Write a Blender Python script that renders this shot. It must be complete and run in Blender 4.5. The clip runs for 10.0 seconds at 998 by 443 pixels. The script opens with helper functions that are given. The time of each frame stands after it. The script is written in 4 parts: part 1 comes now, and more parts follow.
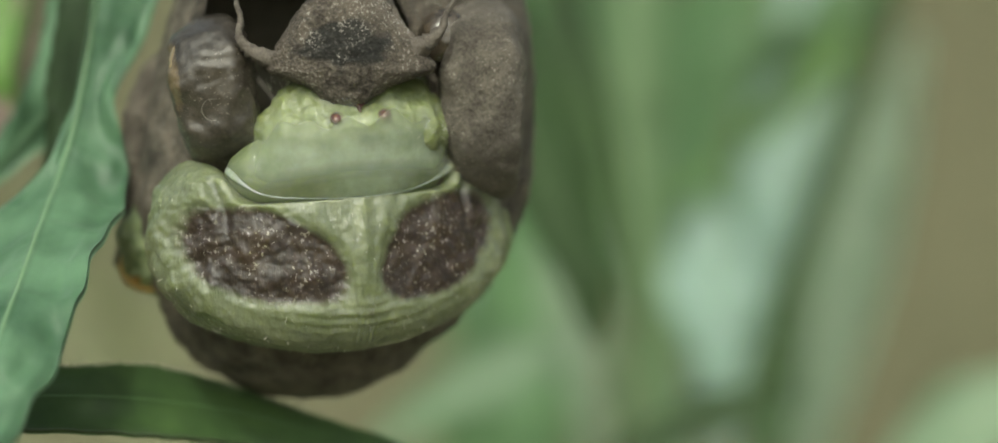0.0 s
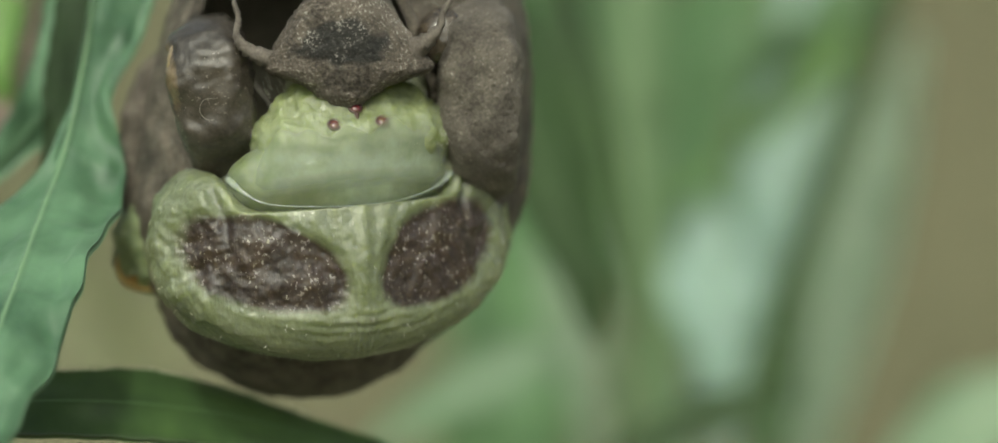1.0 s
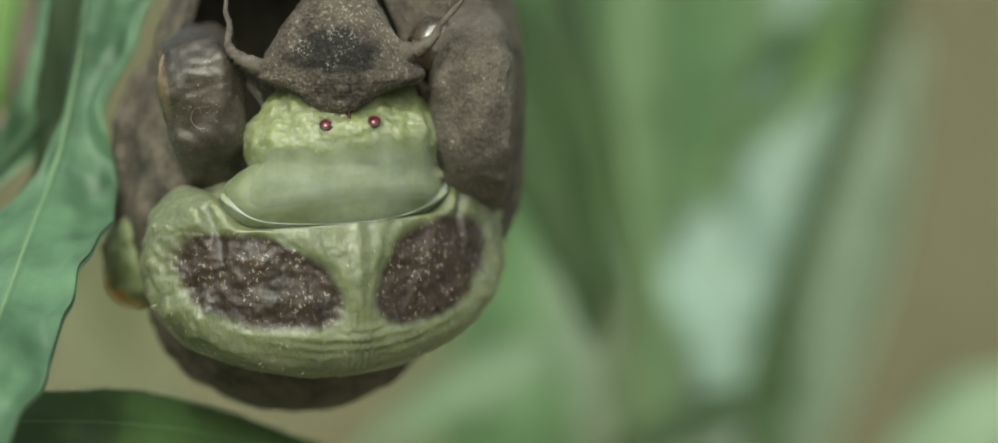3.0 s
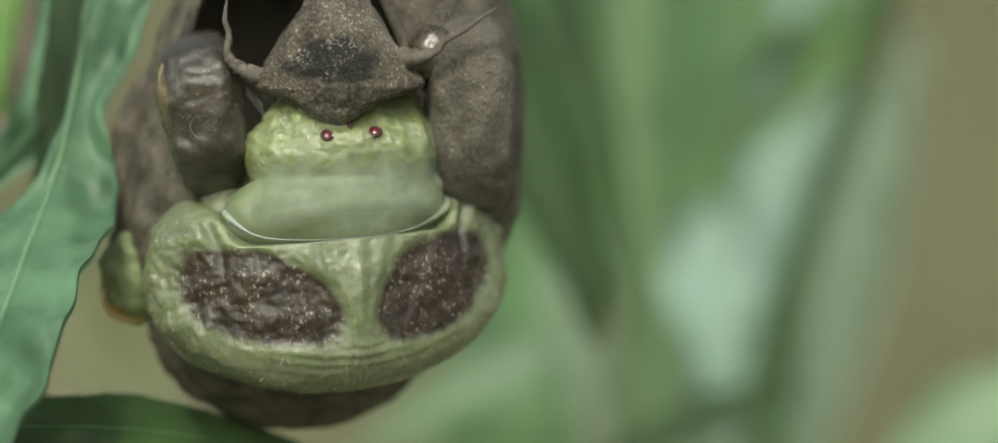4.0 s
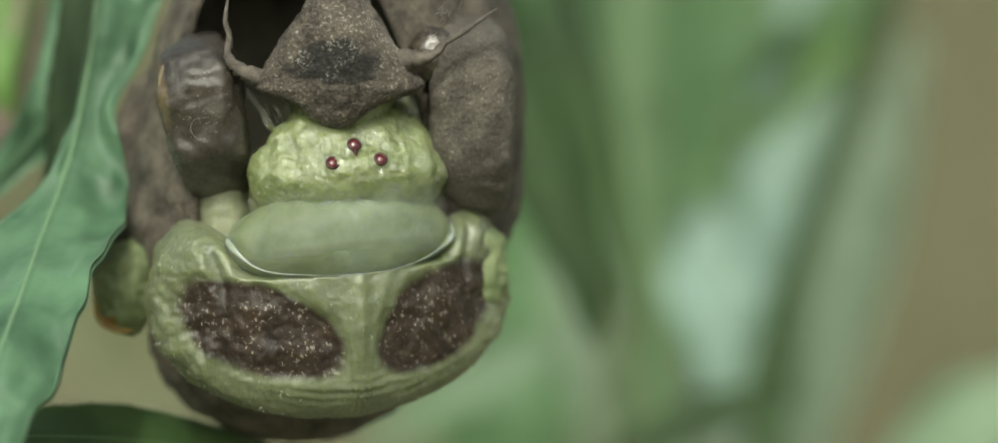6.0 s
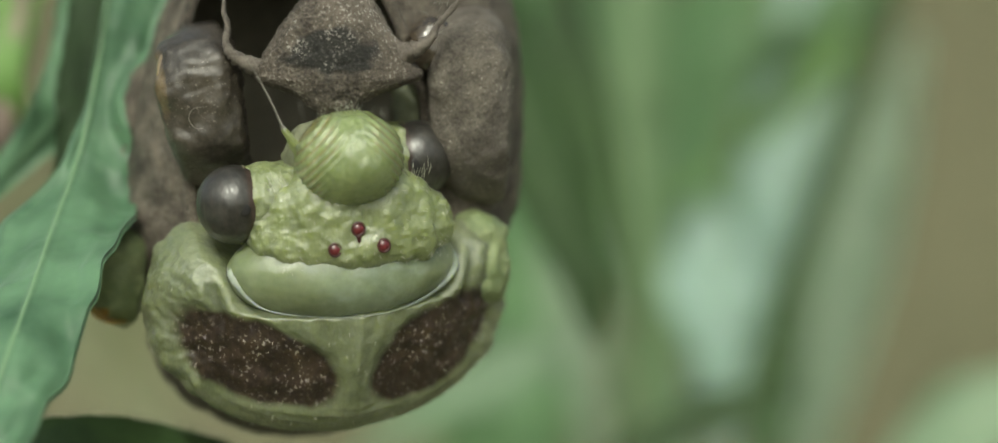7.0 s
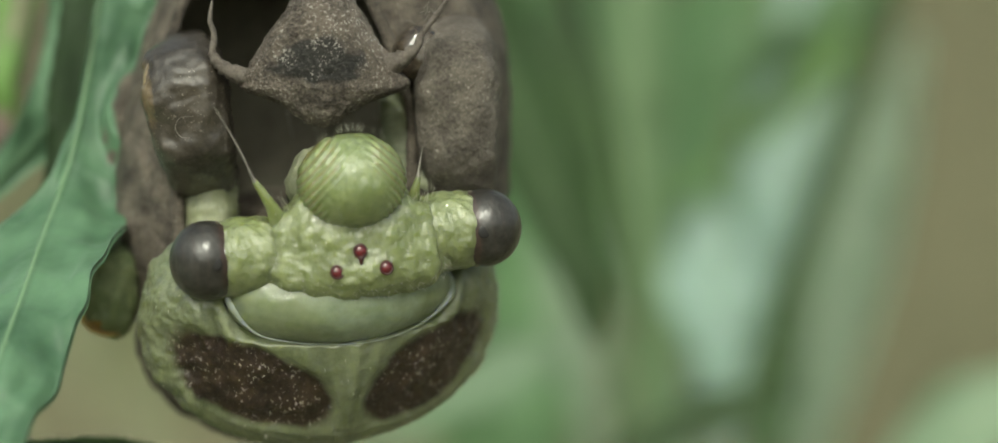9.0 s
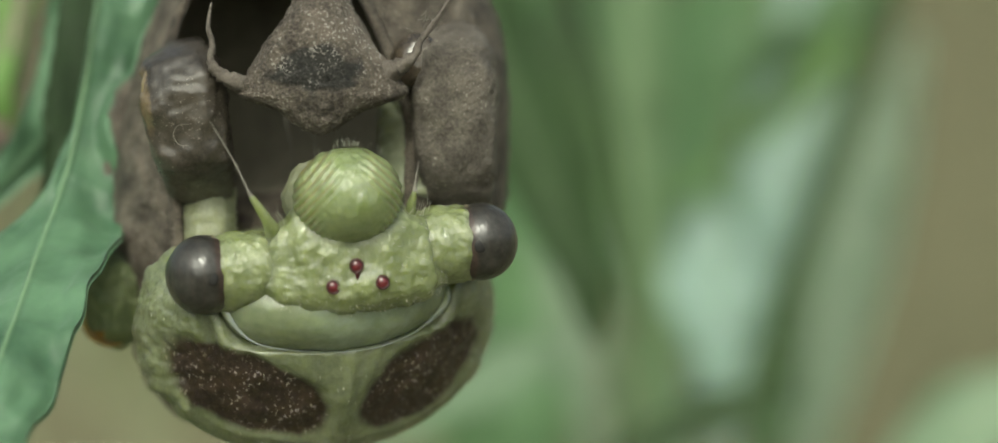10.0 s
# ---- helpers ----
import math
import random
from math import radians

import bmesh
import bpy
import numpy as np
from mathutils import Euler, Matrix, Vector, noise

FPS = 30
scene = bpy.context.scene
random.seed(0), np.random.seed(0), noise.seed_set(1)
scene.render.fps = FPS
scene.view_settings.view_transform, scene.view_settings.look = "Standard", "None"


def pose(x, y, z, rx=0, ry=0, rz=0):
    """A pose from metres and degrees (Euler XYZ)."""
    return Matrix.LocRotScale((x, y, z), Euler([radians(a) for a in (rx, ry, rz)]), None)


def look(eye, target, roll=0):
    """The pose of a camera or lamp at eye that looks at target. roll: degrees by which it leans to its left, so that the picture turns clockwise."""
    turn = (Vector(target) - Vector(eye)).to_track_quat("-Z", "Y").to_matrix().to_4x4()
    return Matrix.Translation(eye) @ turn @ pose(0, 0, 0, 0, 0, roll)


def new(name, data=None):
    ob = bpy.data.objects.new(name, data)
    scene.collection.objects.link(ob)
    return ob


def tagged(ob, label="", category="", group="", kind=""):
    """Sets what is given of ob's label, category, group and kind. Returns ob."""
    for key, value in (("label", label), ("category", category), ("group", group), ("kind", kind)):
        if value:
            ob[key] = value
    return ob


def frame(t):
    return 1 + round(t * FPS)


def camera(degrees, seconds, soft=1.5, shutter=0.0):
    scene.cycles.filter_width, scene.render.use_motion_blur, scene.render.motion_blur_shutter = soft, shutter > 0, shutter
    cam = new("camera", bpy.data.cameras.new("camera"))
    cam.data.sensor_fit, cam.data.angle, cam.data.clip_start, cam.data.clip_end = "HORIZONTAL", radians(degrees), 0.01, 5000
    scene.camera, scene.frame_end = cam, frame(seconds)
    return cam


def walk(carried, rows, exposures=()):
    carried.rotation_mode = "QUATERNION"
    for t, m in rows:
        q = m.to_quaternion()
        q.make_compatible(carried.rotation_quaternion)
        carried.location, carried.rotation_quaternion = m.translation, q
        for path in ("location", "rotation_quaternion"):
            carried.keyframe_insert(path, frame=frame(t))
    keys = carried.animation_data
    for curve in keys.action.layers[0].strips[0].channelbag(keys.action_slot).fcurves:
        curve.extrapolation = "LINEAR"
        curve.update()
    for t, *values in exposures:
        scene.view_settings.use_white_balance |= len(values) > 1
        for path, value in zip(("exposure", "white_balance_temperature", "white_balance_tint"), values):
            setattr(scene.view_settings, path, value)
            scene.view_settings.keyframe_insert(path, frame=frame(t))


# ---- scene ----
# A teneral cicada working its way out of its nymph shell, close up, among leaves.
# Sizes in the builders below are millimetres; MM turns them into metres.
MM = 0.001
REACH = 73.15          # camera to the plane y = 0, in mm

# ---- camera ----
cam = camera(30.0, 10.0, soft=1.5)
STAND = look((0, -REACH * MM, 0), (0, 0, 0))
walk(cam, [(0.0, STAND), (10.0, STAND)], exposures=[(0.0, -0.03, 6720, -5), (10.0, -0.03, 6720, -5)])
cam.data.dof.use_dof = True
cam.data.dof.focus_distance = 0.0688
cam.data.dof.aperture_fstop = 21.0

# ---- world and sun: bright overcast ----
world = bpy.data.worlds.new("overcast_sky")
scene.world = world
world.use_nodes = True
wn = world.node_tree.nodes
sky = wn.new("ShaderNodeTexSky")
sky.sky_type = 'NISHITA'
sky.sun_disc = False
sky.sun_elevation = radians(41)
sky.sun_rotation = radians(186.3)
sky.air_density = 0.7
sky.dust_density = 6.0
wn["Background"].inputs["Strength"].default_value = 0.15
cloud = wn.new("ShaderNodeHueSaturation")
cloud.inputs["Saturation"].default_value = 0.55
world.node_tree.links.new(sky.outputs["Color"], cloud.inputs["Color"])
world.node_tree.links.new(cloud.outputs["Color"], wn["Background"].inputs["Color"])

sun_data = bpy.data.lights.new("sun", 'SUN')
sun_data.energy = 1.15
sun_data.angle = radians(3)
sun_data.color = (1.0, 0.96, 0.9)
sun = new("sun", sun_data)
sun.matrix_world = look((-0.1, -0.9, 0.78), (0, 0, 0))


# ---- materials ----
def node(nt, kind, **inputs):
    n = nt.nodes.new(kind)
    for k, v in inputs.items():
        n.inputs[k.replace("_", " ")].default_value = v
    return n


def ramp(nt, fac, stops):
    r = nt.nodes.new("ShaderNodeValToRGB")
    while len(r.color_ramp.elements) < len(stops):
        r.color_ramp.elements.new(0.5)
    for e, (pos, c) in zip(r.color_ramp.elements, stops):
        e.position = pos
        e.color = (*c, 1)
    nt.links.new(fac, r.inputs["Fac"])
    return r.outputs["Color"]


def mix(nt, fac, a, b):
    m = nt.nodes.new("ShaderNodeMix")
    m.data_type = 'RGBA'
    for value, slot in ((fac, m.inputs[0]), (a, m.inputs[6]), (b, m.inputs[7])):
        if isinstance(value, bpy.types.NodeSocket):
            nt.links.new(value, slot)
        else:
            slot.default_value = value if isinstance(value, float) else (*value, 1)
    return m.outputs[2]


def noise_tex(nt, coord, size, detail=4.0, rough=0.6, kind="ShaderNodeTexNoise"):
    """size: the pattern's size in millimetres."""
    n = nt.nodes.new(kind)
    n.inputs["Scale"].default_value = 1000.0 / size
    if kind == "ShaderNodeTexNoise":
        n.inputs["Detail"].default_value = detail
        n.inputs["Roughness"].default_value = rough
    nt.links.new(coord, n.inputs["Vector"])
    return n


def stretched(nt, coord, scale):
    m = nt.nodes.new("ShaderNodeMapping")
    m.inputs["Scale"].default_value = scale
    nt.links.new(coord, m.inputs["Vector"])
    return m.outputs["Vector"]


def skin(name, dark, light, rough=0.5, coarse=2.0, fine=0.25, bump=0.5, relief=0.06, marking=None, speck=None,
         gloss=0.0, sub=0.0, clear=0.0, pimple=None, dots_and_glints=None, spread=0.17, wet=0.18, wrinkle=None, fading=False, film=0.0, dry=0.0):
    """A natural surface: two tones at two scales, fine relief, and where asked a marking (attribute), pale specks, and
    pale dots or painted glints inside the marking.
    """
    m = bpy.data.materials.new(name)
    m.use_nodes = True
    nt = m.node_tree
    b = nt.nodes["Principled BSDF"]
    co = nt.nodes.new("ShaderNodeTexCoord").outputs["Object"]
    big = noise_tex(nt, co, coarse, 3)
    small = noise_tex(nt, co, fine, 6, 0.7)
    tone = nt.nodes.new("ShaderNodeMath")
    tone.operation = 'MULTIPLY_ADD'
    tone.inputs[1].default_value = 0.45
    nt.links.new(small.outputs["Fac"], tone.inputs[0])
    half = nt.nodes.new("ShaderNodeMath")
    half.operation = 'MULTIPLY'
    half.inputs[1].default_value = 0.55
    nt.links.new(big.outputs["Fac"], half.inputs[0])
    nt.links.new(half.outputs[0], tone.inputs[2])
    col = ramp(nt, tone.outputs[0], [(0.5 - spread, dark), (0.5 + spread, light)])
    if marking:
        att = nt.nodes.new("ShaderNodeAttribute")
        att.attribute_name = "marking"
        wob = nt.nodes.new("ShaderNodeMath")
        wob.operation = 'MULTIPLY_ADD'
        wob.inputs[1].default_value = 0.30
        nt.links.new(small.outputs["Fac"], wob.inputs[0])
        nt.links.new(att.outputs["Fac"], wob.inputs[2])
        mask = ramp(nt, wob.outputs[0], [(0.50, (0, 0, 0)), (0.82, (1, 1, 1))])
        inner = ramp(nt, tone.outputs[0], [(0.35, marking[0]), (0.62, marking[1])])
        if dots_and_glints:
            v = noise_tex(nt, stretched(nt, co, (1, 1, dots_and_glints[3])), dots_and_glints[1], 2)
            dots = ramp(nt, v.outputs["Fac"], [(dots_and_glints[2], (0, 0, 0)), (dots_and_glints[2] + 0.07, (1, 1, 1))])
            patchy = ramp(nt, big.outputs["Fac"], [(0.42, (0.1, 0.1, 0.1)), (0.58, (1, 1, 1))])
            inner = mix(nt, mix(nt, patchy, (0, 0, 0), dots), inner, dots_and_glints[0])
        col = mix(nt, mask, col, inner)
        if dry:
            coat = nt.nodes.new("ShaderNodeMath")
            coat.operation = 'MULTIPLY_ADD'
            coat.inputs[1].default_value = -clear * dry
            coat.inputs[2].default_value = clear
            nt.links.new(mask, coat.inputs[0])
            nt.links.new(coat.outputs[0], b.inputs["Coat Weight"])
    if speck:
        v = noise_tex(nt, co, speck[1], 1.5)
        dots = ramp(nt, v.outputs["Fac"], [(speck[2], (0, 0, 0)), (speck[2] + 0.06, (1, 1, 1))])
        where = ramp(nt, big.outputs["Fac"], [(0.42, (0, 0, 0)), (0.6, (1, 1, 1))])
        both = mix(nt, where, (0, 0, 0), dots)
        col = mix(nt, both, col, speck[0])
    nt.links.new(col, b.inputs["Base Color"])
    b.inputs["Roughness"].default_value = rough
    b.inputs["Specular IOR Level"].default_value = 0.5 + gloss
    b.inputs["Coat Weight"].default_value = clear
    b.inputs["Coat Roughness"].default_value = wet
    if film:
        b.inputs["Coat IOR"].default_value = 1.8
    if sub:
        b.inputs["Subsurface Weight"].default_value = sub
        b.inputs["Subsurface Radius"].default_value = (0.0014, 0.0015, 0.0006)
        b.inputs["Subsurface Scale"].default_value = 1.0
    if fading:
        att = nt.nodes.new("ShaderNodeAttribute")
        att.attribute_name = "marking"
        nt.links.new(att.outputs["Fac"], b.inputs["Alpha"])
    bp = node(nt, "ShaderNodeBump", Strength=bump, Distance=relief * MM)
    nt.links.new(small.outputs["Fac"], bp.inputs["Height"])
    top = bp.outputs["Normal"]
    if wrinkle:
        folds = noise_tex(nt, stretched(nt, co, (1, 1, 0.2)), wrinkle[0], 3)
        fold_bump = node(nt, "ShaderNodeBump", Strength=wrinkle[1], Distance=wrinkle[0] * 0.5 * MM)
        nt.links.new(folds.outputs["Fac"], fold_bump.inputs["Height"])
        nt.links.new(top, fold_bump.inputs["Normal"])
        top = fold_bump.outputs["Normal"]
    if pimple:
        cells = noise_tex(nt, co, pimple[0], kind="ShaderNodeTexVoronoi")
        cells.feature = 'SMOOTH_F1'
        second = node(nt, "ShaderNodeBump", Strength=pimple[1], Distance=pimple[0] * 0.5 * MM)
        second.invert = True
        nt.links.new(cells.outputs["Distance"], second.inputs["Height"])
        nt.links.new(top, second.inputs["Normal"])
        top = second.outputs["Normal"]
    nt.links.new(top, b.inputs["Normal"])
    if film:
        ripples = noise_tex(nt, stretched(nt, co, (1, 1, 0.6)), film, 3, 0.55)
        film_bump = node(nt, "ShaderNodeBump", Strength=1.0, Distance=film * 0.55 * MM)
        nt.links.new(ripples.outputs["Fac"], film_bump.inputs["Height"])
        nt.links.new(top, film_bump.inputs["Normal"])
        top = film_bump.outputs["Normal"]
    nt.links.new(top, b.inputs["Coat Normal"])
    return m


SHELL = skin("dried_shell", (0.028, 0.022, 0.016), (0.20, 0.168, 0.13), 0.55, 1.1, 0.10, 1.0, 0.12,
             speck=((0.30, 0.275, 0.235), 0.13, 0.63), clear=0.25, pimple=(0.18, 0.45), spread=0.12)
SHELL_HEAD = skin("dried_shell_head", (0.036, 0.029, 0.022), (0.285, 0.24, 0.195), 0.65, 1.8, 0.13, 1.0, 0.2,
                  marking=((0.014, 0.014, 0.013), (0.07, 0.065, 0.058)), speck=((0.5, 0.47, 0.42), 0.13, 0.59), dots_and_glints=((0.6, 0.57, 0.52), 0.115, 0.565, 1.0),
                  clear=0.2, pimple=(0.15, 0.6), spread=0.12)
SHELL_GLOSS = skin("shiny_shell", (0.008, 0.006, 0.004), (0.085, 0.07, 0.053), 0.5, 2.6, 0.16, 0.5, 0.06,
                   marking=((0.08, 0.055, 0.028), (0.24, 0.18, 0.10)), speck=((0.24, 0.215, 0.18), 0.12, 0.66), clear=0.8, pimple=(0.6, 0.35), spread=0.15, wet=0.05)
AMBER = skin("amber_shell", (0.14, 0.10, 0.05), (0.38, 0.29, 0.16), 0.3, 0.9, 0.2, 0.4, 0.05, sub=0.3, clear=1.0, wet=0.05)
SHELL_DUST = skin("dusty_grey_shell", (0.06, 0.05, 0.04), (0.27, 0.235, 0.20), 0.65, 0.6, 0.1, 1.0, 0.1, clear=0.15)
SHELL_PALE = skin("pale_dusty_shell", (0.036, 0.029, 0.022), (0.25, 0.22, 0.18), 0.6, 1.6, 0.12, 1.0, 0.14,
                  speck=((0.40, 0.37, 0.32), 0.14, 0.62), clear=0.3, pimple=(0.2, 0.6), spread=0.17)
EYE_CAP = skin("glossy_eye_cap", (0.018, 0.013, 0.009), (0.12, 0.095, 0.068), 0.2, 1.0, 0.18, 0.3, 0.04, clear=1.0, wet=0.05,
               speck=((0.26, 0.23, 0.19), 0.12, 0.66))

SHELL_IN = skin("shell_lining", (0.08, 0.075, 0.055), (0.23, 0.218, 0.163), 0.6, 1.5, 0.3, 0.8, 0.1)
GREEN = skin("soft_green_skin", (0.165, 0.20, 0.083), (0.285, 0.33, 0.15), 0.55, 1.3, 0.3, 0.5, 0.06, sub=0.8, clear=1.0, pimple=(0.22, 0.32),
             wrinkle=(0.30, 0.4), wet=0.06, film=0.32)
LEG_PALE = skin("pale_soft_leg", (0.19, 0.21, 0.12), (0.33, 0.345, 0.225), 0.45, 1.2, 0.3, 0.6, 0.06, sub=0.3, wrinkle=(0.5, 0.6))
# Pale flecks in the brown hollows: wet glints put into the colour.
GREEN_BACK = skin("soft_green_back", (0.13, 0.157, 0.083), (0.235, 0.262, 0.155), 0.45, 1.4, 0.16, 0.4, 0.05,
                  marking=((0.011, 0.006, 0.004), (0.062, 0.039, 0.026)), sub=0.7, clear=0.7, pimple=(0.24, 0.2), dots_and_glints=((0.29, 0.265, 0.235), 0.14, 0.585, 0.7),
                  wrinkle=(0.45, 0.3), wet=0.06, film=0.30, dry=0.6)
CLYPEUS = skin("striped_green_skin", (0.18, 0.235, 0.093), (0.295, 0.35, 0.163), 0.42, 1.2, 0.25, 0.5, 0.05,
               marking=((0.19, 0.155, 0.06), (0.28, 0.24, 0.105)), sub=0.7, clear=1.0, pimple=(0.3, 0.25), wrinkle=(0.3, 0.5), wet=0.06, film=0.32)
COLLAR = skin("pale_wet_membrane", (0.165, 0.205, 0.105), (0.27, 0.312, 0.185), 0.4, 1.1, 0.8, 0.2, 0.06,
              marking=((0.22, 0.275, 0.175), (0.34, 0.40, 0.285)), sub=0.8, clear=0.45, wet=0.12, film=0.7)
VEIL = skin("thin_milky_membrane", (0.29, 0.36, 0.24), (0.49, 0.56, 0.43), 0.35, 1.6, 0.8, 0.3, 0.06, sub=0.4, clear=0.8, wet=0.12, fading=True, film=0.6)
WET_EDGE = skin("wet_pale_edge", (0.24, 0.31, 0.20), (0.42, 0.49, 0.37), 0.25, 1.2, 0.4, 0.3, 0.04, sub=0.7, clear=0.9)
WING = skin("folded_wing_skin", (0.16, 0.22, 0.095), (0.31, 0.355, 0.18), 0.45, 1.0, 0.3, 0.9, 0.12,
            marking=((0.30, 0.16, 0.03), (0.42, 0.25, 0.06)), sub=0.2, clear=0.3, pimple=(0.4, 0.5))
ORANGE = skin("orange_wing_edge", (0.26, 0.15, 0.035), (0.42, 0.27, 0.08), 0.45, 0.8, 0.2, 0.5, 0.05, sub=0.4, clear=0.4)
EYE = skin("dark_eye", (0.012, 0.0115, 0.0105), (0.07, 0.066, 0.058), 0.35, 1.1, 0.3, 0.3, 0.03,
           marking=((0.03, 0.021, 0.018), (0.075, 0.05, 0.042)), clear=0.5, wet=0.2, wrinkle=(0.9, 0.2))
EYE_RIM = skin("pale_eye_rim", (0.20, 0.17, 0.10), (0.40, 0.36, 0.25), 0.3, 0.6, 0.15, 0.5, 0.05, sub=0.3, clear=1.0)
LEG = skin("dull_leg_skin", (0.20, 0.225, 0.14), (0.34, 0.36, 0.24), 0.5, 1.2, 0.3, 0.5, 0.06, sub=0.3)
THROAT = skin("dull_soft_skin", (0.12, 0.13, 0.08), (0.22, 0.23, 0.15), 0.55, 1.0, 0.3, 0.5, 0.06, sub=0.2)
PUPIL = skin("black_spot", (0.005, 0.005, 0.005), (0.012, 0.011, 0.010), 0.5, 1.0, 0.3, 0.1, 0.01, clear=0.1)
OCELLUS = skin("red_ocellus", (0.06, 0.006, 0.009), (0.15, 0.02, 0.026), 0.2, 0.6, 0.2, 0.1, 0.01, clear=1.0, wet=0.05)
OCELLUS_DARK = skin("dark_ocellus_rim", (0.03, 0.006, 0.006), (0.07, 0.016, 0.014), 0.4, 0.6, 0.2, 0.2, 0.01)
HAIR = skin("pale_hair", (0.42, 0.43, 0.33), (0.66, 0.66, 0.56), 0.25, 1.0, 0.3, 0.1, 0.01, clear=1.0)
HAIR_DARK = skin("grey_hair", (0.08, 0.075, 0.06), (0.3, 0.28, 0.24), 0.5, 1.0, 0.3, 0.1, 0.01)


def leaf_skin(name, dark, light, vein, rough=0.5, size=1.0, sheen=0.0, netting=0.35):
    """Leaf: blotches, a net of fine veins and paler midrib and side veins (attribute)."""
    m = bpy.data.materials.new(name)
    m.use_nodes = True
    nt = m.node_tree
    b = nt.nodes["Principled BSDF"]
    co = nt.nodes.new("ShaderNodeTexCoord").outputs["Object"]
    big = noise_tex(nt, co, 5.0 * size, 3)
    small = noise_tex(nt, co, 0.35 * size, 5, 0.7)
    col = ramp(nt, big.outputs["Fac"], [(0.35, dark), (0.66, light)])
    cells = noise_tex(nt, co, 0.7 * size, kind="ShaderNodeTexVoronoi")
    cells.feature = 'DISTANCE_TO_EDGE'
    net = ramp(nt, cells.outputs["Distance"], [(0.0, (netting, netting, netting)), (0.09, (0, 0, 0))])
    col = mix(nt, net, col, vein)
    att = nt.nodes.new("ShaderNodeAttribute")
    att.attribute_name = "marking"
    lines = ramp(nt, att.outputs["Fac"], [(0.3, (0, 0, 0)), (0.9, (0.8, 0.8, 0.8))])
    col = mix(nt, lines, col, vein)
    nt.links.new(col, b.inputs["Base Color"])
    b.inputs["Roughness"].default_value = rough
    b.inputs["Subsurface Weight"].default_value = 0.1
    b.inputs["Subsurface Radius"].default_value = (0.0005, 0.0008, 0.0003)
    b.inputs["Sheen Weight"].default_value = sheen
    bp = node(nt, "ShaderNodeBump", Strength=0.6, Distance=0.05 * MM * size)
    nt.links.new(small.outputs["Fac"], bp.inputs["Height"])
    nt.links.new(bp.outputs["Normal"], b.inputs["Normal"])
    return m


LEAF_BLUE = leaf_skin("blue_green_leaf", (0.04, 0.10, 0.05), (0.125, 0.24, 0.135), (0.20, 0.32, 0.18), 0.5, 0.7, sheen=0.08, netting=0.06)
# Dark upper leaf face, with the shade of the fold in its colour.
LEAF_SHADE = leaf_skin("shaded_leaf_face", (0.008, 0.022, 0.006), (0.020, 0.046, 0.013), (0.05, 0.09, 0.035), 0.75, netting=0.1)
LEAF_SOFT = leaf_skin("soft_green_leaf", (0.07, 0.145, 0.058), (0.12, 0.215, 0.092), (0.2, 0.3, 0.16), 0.5, 3.0)
LEAF_DARK = leaf_skin("deep_green_leaf", (0.026, 0.058, 0.016), (0.075, 0.14, 0.04), (0.075, 0.135, 0.045), 0.5, sheen=0.1, netting=0.1)
LEAF_BRIGHT = leaf_skin("bright_green_leaf", (0.08, 0.18, 0.035), (0.15, 0.28, 0.07), (0.25, 0.35, 0.14), 0.5)
LEAF_MID = leaf_skin("green_leaf", (0.08, 0.168, 0.068), (0.132, 0.247, 0.107), (0.18, 0.30, 0.15), 0.5, 3.0)
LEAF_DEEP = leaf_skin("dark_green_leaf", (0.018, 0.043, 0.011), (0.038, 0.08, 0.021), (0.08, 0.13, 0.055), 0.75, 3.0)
LEAF_PALE = leaf_skin("pale_leaf_underside", (0.25, 0.385, 0.33), (0.365, 0.505, 0.445), (0.4, 0.52, 0.38), 0.55, 3.0)
RIB = skin("pale_midrib", (0.12, 0.22, 0.12), (0.24, 0.38, 0.22), 0.5, 2.0, 0.3, 0.4, 0.05)
STEM = skin("green_stem", (0.118, 0.195, 0.092), (0.185, 0.275, 0.14), 0.5, 6.0, 0.8, 0.5, 0.1)
LEAF_OLIVE = leaf_skin("olive_leaf", (0.13, 0.145, 0.075), (0.19, 0.20, 0.11), (0.22, 0.23, 0.13), 0.55, 3.0)
LEAF_SAGE = leaf_skin("sage_green_leaf", (0.118, 0.195, 0.112), (0.175, 0.26, 0.158), (0.24, 0.33, 0.2), 0.55, 3.0)
STEM_DEEP = skin("dark_green_stem", (0.03, 0.06, 0.02), (0.06, 0.105, 0.036), 0.7, 6.0, 0.8, 0.5, 0.1)
LEAF_BRIGHT_FAR = leaf_skin("fresh_green_leaf", (0.10, 0.21, 0.05), (0.17, 0.30, 0.09), (0.25, 0.37, 0.16), 0.5, 3.0)
LEAF_PALE_GREY = leaf_skin("grey_green_leaf", (0.185, 0.265, 0.18), (0.28, 0.355, 0.255), (0.34, 0.42, 0.3), 0.55, 3.0)
STEM_BROWN = skin("brown_stem", (0.14, 0.105, 0.085), (0.30, 0.24, 0.20), 0.6, 4.0, 0.6, 0.6, 0.1)
EARTH = skin("dry_earth", (0.098, 0.097, 0.052), (0.164, 0.158, 0.092), 0.9, 220.0, 14.0, 0.8, 6.0)


